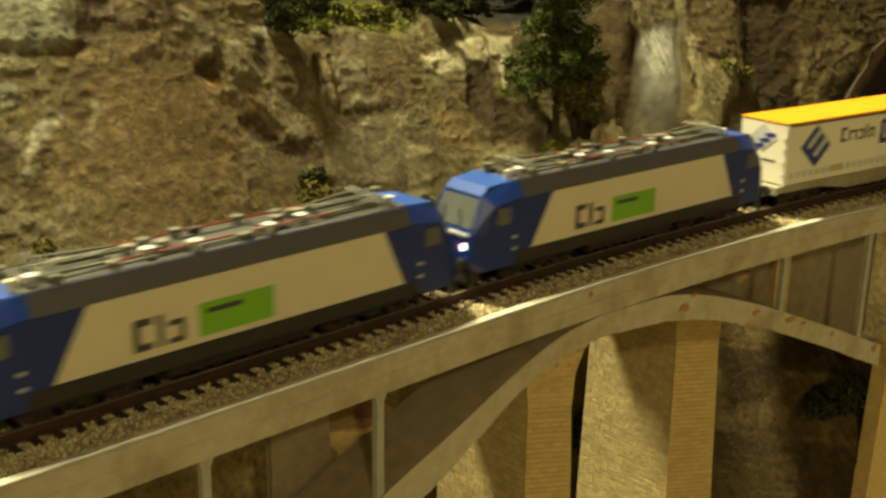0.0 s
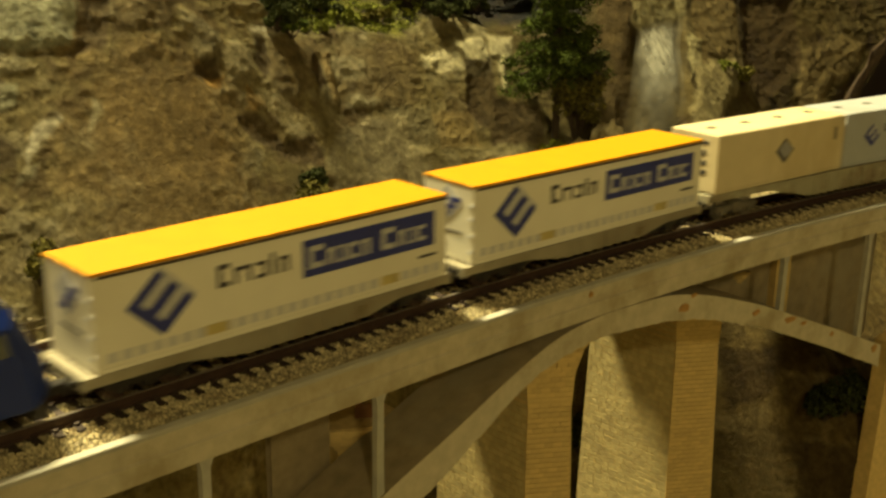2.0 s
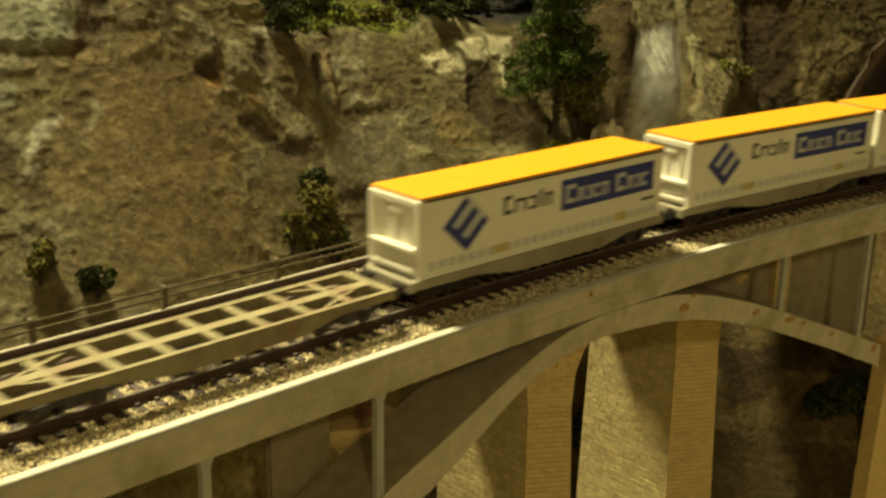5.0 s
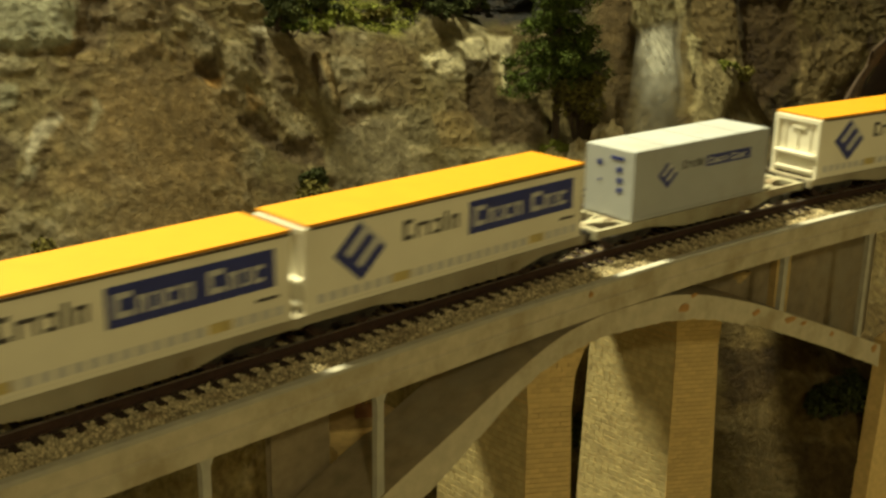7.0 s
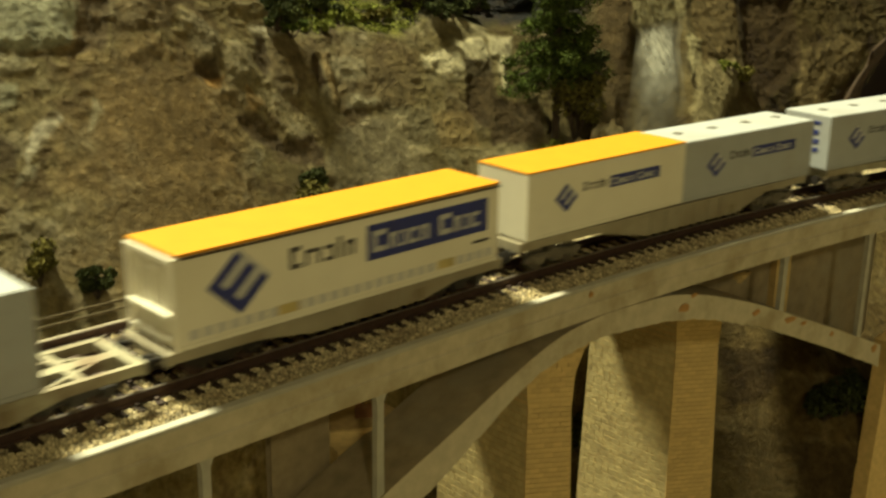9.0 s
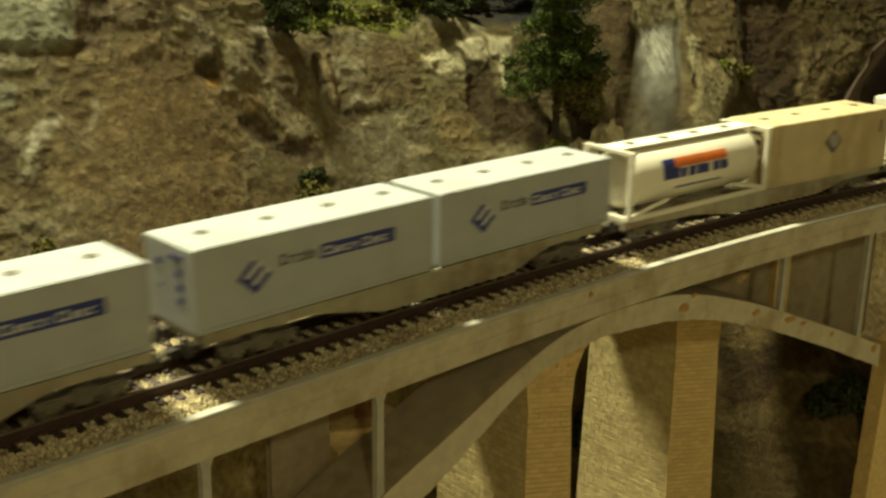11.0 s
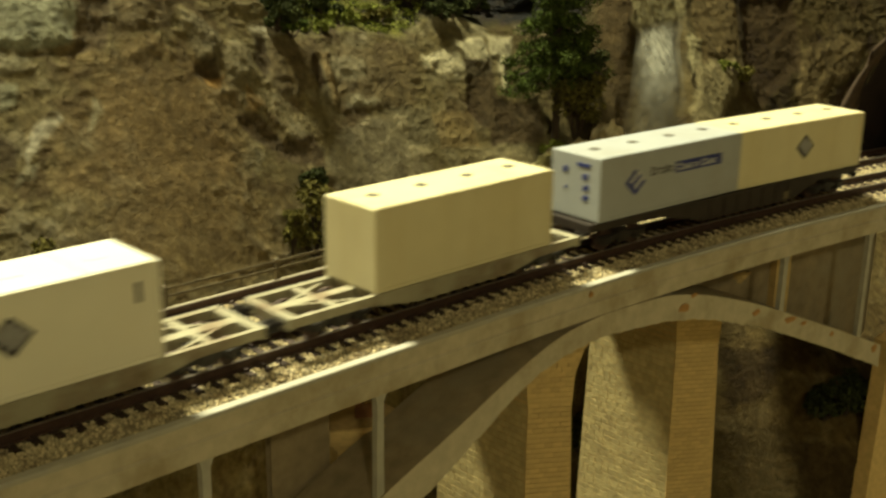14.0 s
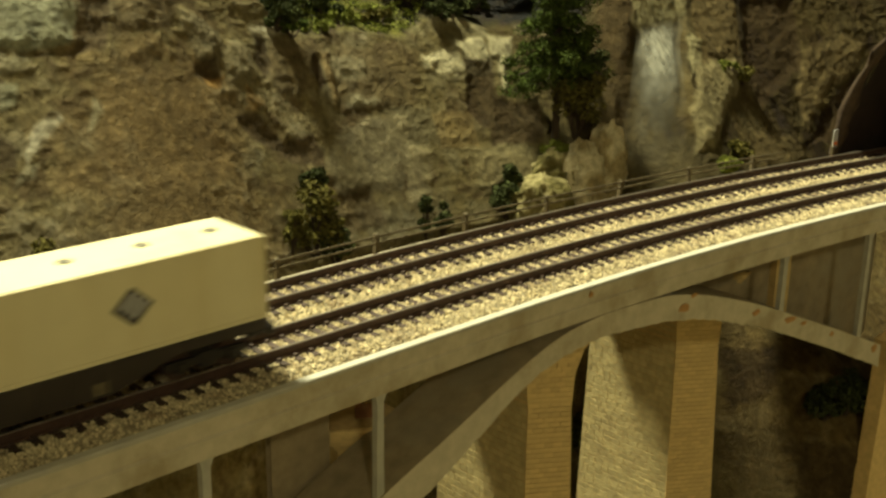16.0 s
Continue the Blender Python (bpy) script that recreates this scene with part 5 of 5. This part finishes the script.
short_box(2217.5 * K1, 9.0, GREY, "short", True, "light grey box container with blue print and roof hatches")
container_wagon(19.0, WAGON_PALE, 2446.0 * K1, "pale grey dusty long container wagon", BOGIE_GREY, deck=0.3)
short_box(2337.0 * K1, 9.4, GREY, "short", True, "grey box container with blue print and roof hatches")
short_box(2449.5 * K1, 9.1, GREY, "short", True, "grey box container with blue print and roof hatches")
container_wagon(19.0, WAGON_PALE, 2675.0 * K1, "pale grey stained long container wagon", BOGIE_GREY, deck=0.05)
tank_container(2570.0 * K1, 9.2)
short_box(2677.5 * K1, 9.0, TAN, "mark", True, "tan weathered rust-streaked box container", z0=1.12)
container_wagon(14.9, WAGON_PALE, 2871.0 * K1, "pale grey skeleton wagon with one white container")
short_box(2809.0 * K1, SHORT, IVORY, "mark", False, "cream-white box container with small emblem", z0=1.10)
container_wagon(14.7, WAGON_PALE, 3043.0 * K1, "pale grey skeleton wagon with one cream container")
short_box(3002.0 * K1, 8.7, CREAM, "", True, "plain cream box container with roof hatches", end_marks=False, z0=1.10)
container_wagon(19.2, WAGON_DARK, 3238.0 * K1, "black long container wagon at the train's end", BOGIE, deck=0.3)
short_box(3134.5 * K1, 9.0, GREY, "short", True, "grey box container with blue print on a black wagon")
short_box(3238.5 * K1, 9.1, CREAM, "mark", True, "cream box container with small emblem on the last wagon")


# ---- plants, fence, waterfall, tunnel
def clump_mesh(centres, radii, leaves, size, seed):
    """Crowns of many small leaf flecks round given centres."""
    rng = np.random.default_rng(seed)
    V, F = [], []
    for (cx, cy, cz), r in zip(centres, radii):
        n = leaves
        d = rng.normal(size=(n, 3))
        d /= np.linalg.norm(d, axis=1)[:, None]
        rad = r * (0.45 + 0.6 * rng.random(n) ** 0.5)
        P = d * rad[:, None] * np.array([1, 1, 0.75]) + np.array([cx, cy, cz])
        a = rng.normal(size=(n, 3))
        b = np.cross(a, d)
        a /= np.linalg.norm(a, axis=1)[:, None]
        b /= np.linalg.norm(b, axis=1)[:, None] + 1e-9
        sz = (size * (0.6 + 0.8 * rng.random(n)))[:, None]
        quad = np.stack([P - a * sz, P - b * sz * 0.6 + d * sz * 0.4, P + a * sz, P + b * sz * 0.6 + d * sz * 0.3], 1)
        k = len(V) * 4
        V.append(quad)
        F.append(np.arange(n * 4).reshape(n, 4))
    off = 0
    faces = []
    for q, fc in zip(V, F):
        faces += (fc + off).tolist()
        off += q.shape[0] * 4
    return np.concatenate([q.reshape(-1, 3) for q in V]), faces


def shrub(x, y, z, w, h, mat, seed, label, n=9, leaf=0.13):
    t = tagged(empty("shrub"), label, "shrub")
    t.location = Vector((x, y, z)) * U
    rng = random.Random(seed)
    bm = bmesh.new()
    cs, rs = [], []
    for i in range(n):
        a, k = rng.random() * math.tau, rng.random() ** 0.6
        c = (math.cos(a) * w * 0.42 * k, math.sin(a) * w * 0.35 * k, h * (0.25 + 0.65 * rng.random()))
        cs.append(c)
        rs.append(min(w, h) * rng.uniform(0.18, 0.34))
        rod(bm, (0, 0, -0.3), c, 0.04, 5)
    part("branchwork", bm, BARK, t)
    v, f = clump_mesh(cs, rs, 110, leaf, seed)
    raw_mesh("crown", v, f, mat, t)
    return t


def conifer(x, y, z, height, width, seed):
    t = tagged(empty("conifer_tree"), "dark green model conifer with bare brown lower trunk", "tree")
    t.location = Vector((x, y, z)) * U
    bm = bmesh.new()
    bmesh.ops.create_cone(bm, cap_ends=True, segments=10, radius1=0.24, radius2=0.06, depth=height + 0.6, matrix=Matrix.Translation((0, 0, height / 2 - 0.3)))
    part("trunk", bm, BARK, t)
    rng = random.Random(seed)
    bm, tips = bmesh.new(), []
    for i in range(70):
        k = (i + rng.random()) / 70
        zz = height * (0.31 + 0.67 * k)
        a = i * 2.4 + rng.uniform(-0.4, 0.4)
        reach = width / 2 * (1 - 0.72 * k ** 1.4) * rng.uniform(0.35, 1.15)
        tip = Vector((math.cos(a) * reach, math.sin(a) * reach, zz - 0.22 * reach + rng.uniform(-0.3, 0.2)))
        rod(bm, (0, 0, zz + 0.2), tip, 0.045, 5)
        tips.append((tip, reach))
    part("branchwork", bm, BARK, t)
    cs, rs = [], []
    for tip, reach in tips:
        for _ in range(4 + int(reach * 2.5)):
            q = rng.uniform(0.2, 1.05)
            cs.append((tip.x * q + rng.uniform(-0.3, 0.3), tip.y * q + rng.uniform(-0.3, 0.3), tip.z + (1 - q) * 0.25 * reach + rng.uniform(-0.1, 0.22)))
            rs.append(rng.uniform(0.24, 0.52))
    v, f = clump_mesh(cs, rs, 60, 0.085, seed)
    raw_mesh("crown", v, f, FOLIAGE, t)
    return t


def fence():
    t = tagged(empty("fence"), "low weathered wooden rail fence along the far track edge", "fence")
    for i in range(10):
        s = 9.5 + i * 4.9
        bm = boxed(-0.09, 0.09, -0.09, 0.09, -0.6, 0.40, bevel=0)
        ob = finish("post", bm, FENCE, t)
        ob.matrix_basis = at_line(s, 5.85, 0) @ Matrix.Rotation(0.05 * math.sin(i * 3.7), 4, "Y")
    for z in (-0.02, 0.27):
        v, f = sweep([(5.72, z), (5.72, z + 0.09), (5.76, z + 0.09), (5.76, z)], 8, 56, 1.45)
        raw_mesh("rail", v, f, FENCE, t)


fence()


def waterfall():
    """A thin veil of resin that hangs down the gully, torn into streaks."""
    n, m = 70, 36
    V, F, A = [], [], []
    for j in range(n + 1):
        q = j / n
        z = 6.7 - 9.9 * q
        xl, xr = fall_sides(z)
        for i in range(m + 1):
            k = i / m
            x = xl + (xr - xl) * k
            y = on_cliff(x, z)[1] - 0.18 - 0.5 * q * (1 - q) - 0.02 * math.sin(k * 19) * (0.4 + q)
            V.append((x, y, z))
            core = 1.25 * math.exp(-((k - 0.46 + 0.02 * q) / (0.37 + 0.06 * q)) ** 2)
            side = 0.5 * math.exp(-((k - 0.88) / 0.06) ** 2) * (1 if q < 0.75 else 0)
            fade = min(1, q / 0.06) * (0.9 * math.exp(-((q - 0.10) / 0.20) ** 2) + 0.20 * (1 - q)) * min(1, (1 - q) / 0.3)
            A.append(max(core, side) * fade)
    for j in range(n):
        for i in range(m):
            k = j * (m + 1) + i
            F.append((k, k + 1, k + m + 2, k + m + 1))
    ob = raw_mesh("waterfall", V, F, WATER, smooth_faces=True)
    lay = ob.data.color_attributes.new("veil", "FLOAT_COLOR", "POINT")
    lay.data.foreach_set("color", [c for a in A for c in (a, a, a, 1)])
    tagged(ob, "thin pale resin waterfall over grey rock", "waterfall", kind="stuff")


def veil_nodes(m):
    nt = m.node_tree
    bs = nt.nodes["Principled BSDF"]
    vc = nt.nodes.new("ShaderNodeVertexColor")
    vc.layer_name = "veil"
    co, mp = nt.nodes.new("ShaderNodeTexCoord"), nt.nodes.new("ShaderNodeMapping")
    mp.inputs["Scale"].default_value = (1, 1, 0.18)
    ns = nt.nodes.new("ShaderNodeTexNoise")
    ns.inputs["Scale"].default_value, ns.inputs["Detail"].default_value = 2.2 / U, 6
    nt.links.new(co.outputs["Object"], mp.inputs["Vector"])
    nt.links.new(mp.outputs["Vector"], ns.inputs["Vector"])
    mr = nt.nodes.new("ShaderNodeMapRange")
    mr.inputs["From Min"].default_value, mr.inputs["From Max"].default_value = 0.05, 0.80
    nt.links.new(ns.outputs["Fac"], mr.inputs["Value"])
    mu = nt.nodes.new("ShaderNodeMath")
    mu.operation = "MULTIPLY"
    nt.links.new(vc.outputs["Color"], mu.inputs[0])
    nt.links.new(mr.outputs["Result"], mu.inputs[1])
    nt.links.new(mu.outputs["Value"], bs.inputs["Alpha"])


veil_nodes(WATER)
waterfall()


def tunnel():
    t = tagged(empty("tunnel_mouth"), "dark red-brown tunnel mouth with ragged rock rim", "tunnel", kind="structure")
    n = 28
    prof = []
    for i in range(n + 1):
        a = math.pi * i / n
        prof.append((0.4 - 5.6 * math.cos(a), -0.7 + 8.6 * math.sin(a) ** 1.35))
    v, f = [], []
    for j, s in enumerate(np.linspace(61.0, 110, 12)):
        for off, z in prof:
            x, y, _ = line_at(s, off)
            v.append((x, y, z))
    for j in range(11):
        for i in range(n):
            k = j * (n + 1) + i
            f.append((k, k + 1, k + n + 2, k + n + 1))
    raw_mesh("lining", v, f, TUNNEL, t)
    rng = random.Random(4)
    v, f = [], []
    rings = 6
    for i in range(n + 1):
        off, z = prof[i]
        for r in range(rings):
            a = r / rings * math.tau
            k = 0.15 + 0.35 * rng.random()
            dirx, dirz = (off - 0.4) / 6, max(z, 0) / 8
            o = off + dirx * (0.35 + math.cos(a) * k)
            x, y, _ = line_at(61.0 + math.sin(a) * k * 1.6, o)
            v.append((x, y, z + dirz * (0.35 + math.cos(a) * k)))
    for i in range(n):
        for r in range(rings):
            q = (r + 1) % rings
            f.append((i * rings + r, i * rings + q, (i + 1) * rings + q, (i + 1) * rings + r))
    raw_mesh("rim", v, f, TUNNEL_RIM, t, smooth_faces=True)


tunnel()

def seated(x, z, out=0.3):
    return on_cliff(x, z, out)


PALE, MOSSY = ((0.50, 0.45, 0.31), (0.27, 0.22, 0.12)), ((0.22, 0.19, 0.09), (0.11, 0.095, 0.035))
rock("boulder", *seated(48.6, -1.3, 1.0), 1.6, 1.2, 2.0, 4, "pale weathered rock beside the far track", PALE)
rock("boulder", *seated(50.4, -0.6, 1.0), 1.2, 1.0, 2.2, 5, "tall pale rock beside the far track", PALE)
rock("boulder", *seated(45.4, -2.2, 0.9), 2.0, 1.3, 1.5, 11, "brown mossy rock beside the far track", MOSSY)
rock("boulder", *seated(47.6, -1.2, 0.3), 1.6, 1.2, 1.4, 14, "rock shoulder under the conifer", MOSSY)
tx, ty, tz = seated(48.3, 0.3, 0.5)
conifer(tx, ty, tz, 11.5, 5.4, 21)
shrub(tx + 1.0, ty - 0.7, tz + 0.2, 2.7, 4.8, FOLIAGE_OLIVE, 2, "brown-green tall shrub beside the conifer", 16)
shrub(tx + 1.2, ty - 0.4, tz + 2.8, 2.2, 3.6, FOLIAGE_DARK, 22, "dark shrub behind the conifer", 14)
shrub(tx + 1.9, ty - 0.3, tz + 1.4, 2.6, 4.2, FOLIAGE_DARK, 23, "dark shrub behind the conifer", 16)
shrub(tx - 0.1, ty - 0.4, tz - 0.5, 2.4, 0.8, FOLIAGE_LIGHT, 3, "light green moss at the conifer's foot", 9)
for i, (x, z, out, w, h, m, what, n) in enumerate((
        (31.0, -2.4, 0.4, 2.4, 3.4, FOLIAGE_OLIVE, "olive and brown shrub on the rock face", 16),
        (32.3, 0.2, 0.3, 1.9, 1.1, FOLIAGE_DARK, "dark shrub on the rock face", 8),
        (29.6, -1.8, 0.5, 1.3, 2.0, FOLIAGE_OLIVE, "olive shrub on the rock face", 8),
        (32.0, -3.0, 0.5, 1.6, 1.6, FOLIAGE_DARK, "dark low shrub behind the fence", 8),
        (38.3, -3.0, 0.5, 0.8, 2.1, FOLIAGE_DARK, "small upright dark green shrub", 8),
        (39.3, -3.0, 0.5, 0.9, 1.9, FOLIAGE_DARK, "small upright dark green shrub", 8),
        (43.4, -2.6, 0.4, 1.9, 1.7, FOLIAGE_DARK, "dark shrub between the rocks", 10),
        (44.5, -1.6, 0.4, 1.2, 1.5, FOLIAGE_DARK, "dark shrub between the rocks", 7),
        (57.0, -0.9, 0.4, 1.7, 1.4, FOLIAGE_OLIVE, "olive shrub beside the far track", 10),
        (55.4, -1.2, 0.4, 1.7, 1.1, FOLIAGE_LIGHT, "light green shrub beside the far track", 10),
        (63.8, 2.6, 0.0, 1.1, 1.1, FOLIAGE_OLIVE, "hanging green tuft on the cliff", 8),
        (62.4, 3.5, 0.0, 1.6, 0.5, FOLIAGE_LIGHT, "light green tuft on a rock step", 7),
        (33.6, 7.3, 0.0, 2.6, 1.2, FOLIAGE_DARK, "dark green shrub on the ledge", 9),
        (35.6, 7.5, 0.0, 3.0, 1.6, FOLIAGE_DARK, "dark green shrub on the ledge", 9),
        (37.6, 7.9, 0.0, 3.2, 1.7, FOLIAGE, "green shrub on the ledge", 10),
        (44.6, 7.8, 0.0, 3.2, 2.0, FOLIAGE_DARK, "dark green shrub on the ledge", 12),
        (44.9, 8.1, 0.0, 3.6, 2.0, FOLIAGE_DARK, "dark green shrub on the ledge", 12),
        (47.2, 8.0, 0.0, 3.8, 2.2, FOLIAGE_DARK, "dark green shrub on the ledge", 12),
        (49.6, 7.9, 0.0, 4.0, 2.4, FOLIAGE_DARK, "dark green shrub on the ledge", 12),
        (51.6, 7.6, 0.0, 3.2, 2.2, FOLIAGE_DARK, "dark green shrub on the ledge", 12),
        (38.8, 7.4, 0.0, 2.4, 1.2, FOLIAGE_DARK, "dark green shrub on the ledge", 9),
        (34.6, 6.9, 0.0, 2.0, 0.9, FOLIAGE, "green shrub on the ledge edge", 8),
        (36.8, 6.8, 0.0, 2.2, 0.5, FOLIAGE_LIGHT, "light green grass tuft on the ledge", 8),
        (39.2, 7.1, 0.0, 2.6, 0.6, FOLIAGE_LIGHT, "light green grass tuft on the ledge", 9),
        (41.8, 6.8, 0.0, 2.4, 0.8, FOLIAGE_OLIVE, "olive grass tuft on the ledge", 9),
        (45.4, 7.1, 0.0, 2.8, 0.9, FOLIAGE_DARK, "low dark green shrub on the ledge", 12),
        (47.3, 7.2, 0.0, 2.8, 0.9, FOLIAGE_DARK, "low dark green shrub on the ledge", 12),
        (49.2, 7.1, 0.0, 2.8, 0.9, FOLIAGE_DARK, "low dark green shrub on the ledge", 12),
        (46.4, 7.7, 0.0, 3.0, 1.1, FOLIAGE_DARK, "low dark green shrub on the ledge", 12),
        (48.3, 7.7, 0.0, 3.0, 1.1, FOLIAGE_DARK, "low dark green shrub on the ledge", 12),
        (17.6, -0.6, 0.3, 1.6, 1.4, FOLIAGE_OLIVE, "olive shrub at the cliff foot", 8),
        (19.6, -1.4, 0.3, 1.4, 1.0, FOLIAGE_DARK, "dark shrub at the cliff foot", 7),
        (54.6, -12.6, 0.1, 3.4, 2.0, FOLIAGE_DARK, "wide dark green bush in the valley", 18),
        (53.9, -12.9, 0.1, 2.8, 1.7, FOLIAGE_DARK, "wide dark green bush in the valley", 16),
        (56.0, -12.9, 0.1, 2.6, 1.8, FOLIAGE_DARK, "wide dark green bush in the valley", 14),
        (47.4, -17.0, 0.4, 2.4, 2.4, FOLIAGE_DARK, "dark bush between the piers", 9))):
    shrub(*seated(x, z, out), w, h, m, 40 + i, what, n)


def lawn():
    """Short light green flock along the ledge."""
    rng = random.Random(77)
    cs, rs = [], []
    while len(cs) < 330:
        x, z = rng.uniform(36.5, 45.5), rng.uniform(6.3, 8.6)
        if z > 0.2 + 6.5 + 0.5 * math.sin(x * 0.45) + 0.35 * math.sin(x * 1.1 + 2) + 0.9 * math.exp(-((x - 37.3) / 2.2) ** 2):
            cs.append(on_cliff(x, z, 0.02))
            rs.append(rng.uniform(0.15, 0.32))
    v, f = clump_mesh(cs, rs, 34, 0.07, 77)
    tagged(raw_mesh("grass", v, f, FOLIAGE_LIGHT), "short light green flock grass on the cliff ledge", "grass", kind="stuff")


lawn()


def line_pole():
    p = tagged(empty("line_pole"), "dark wooden line pole with two cross arms", "pole")
    p.location = Vector(seated(77.5, -0.3, 0.3)) * U
    bm = bmesh.new()
    rod(bm, (0, 0, -0.5), (0, 0, 9.5), 0.13, 10)
    part("mast", bm, BARK, p)
    for z in (6.6, 7.3):
        part("cross_arm", boxed(-1.0, 1.0, -0.08, 0.08, z, z + 0.14, bevel=0), FENCE, p)


line_pole()


def marker_post():
    p = tagged(empty("marker_post"), "small white and orange marker beside the tunnel", "track marker")
    x, y, _ = line_at(60.2, 5.9)
    p.location = Vector((x, y, -0.6)) * U
    part("stake", boxed(-0.07, 0.07, -0.07, 0.07, 0, 1.2, bevel=0.01), FENCE, p)
    part("plate", boxed(-0.25, 0.25, -0.14, -0.07, 0.75, 1.75, bevel=0.03), PRINT_GREY, p, "pale plate")
    part("stripe", boxed(-0.2, 0.2, -0.16, -0.13, 0.85, 1.05, bevel=0), PRINT_ORANGE, p)


marker_post()


# ---- sleepers, last because there are many
def sleepers(t, off, s0, s1):
    me = None
    n = int((s1 - s0) / 0.62)
    for i in range(n):
        s = s0 + i * 0.62
        if me is None:
            bm = boxed(-0.125, 0.125, -1.40, 1.40, -0.58, -0.322, bevel=0)
            for side in (-0.78, 0.78):
                for d in (-0.24, 0.24):
                    box(bm, -0.07, 0.07, side + d - 0.06, side + d + 0.06, -0.322, -0.24)
            ob = finish("sleeper", bm, SLEEPER, t)
            me = ob.data
        else:
            ob = new("sleeper", me)
            ob.parent = t
        ob.matrix_basis = at_line(round(s / 0.62) * 0.62 + 0.13, off, 0)


sleepers(NEAR_TRACK, 0.0, 6.2, 64.0)
sleepers(FAR_TRACK, 3.9, 6.2, 64.0)


def motions():
    """The train runs along the track line at an even speed."""
    for ob, s, length in RUNNING:
        rows = []
        for i in range(33):
            t = i * 0.5
            c = s - SPEED * t
            xa, ya, _ = line_at(c - length * 0.33)
            xb, yb, _ = line_at(c + length * 0.33)
            m = Matrix.Translation(Vector(((xa + xb) / 2, (ya + yb) / 2, 0)) * U) @ Matrix.Rotation(math.atan2(yb - ya, xb - xa), 4, "Z")
            rows.append((t, m))
        walk(ob, rows)


motions()
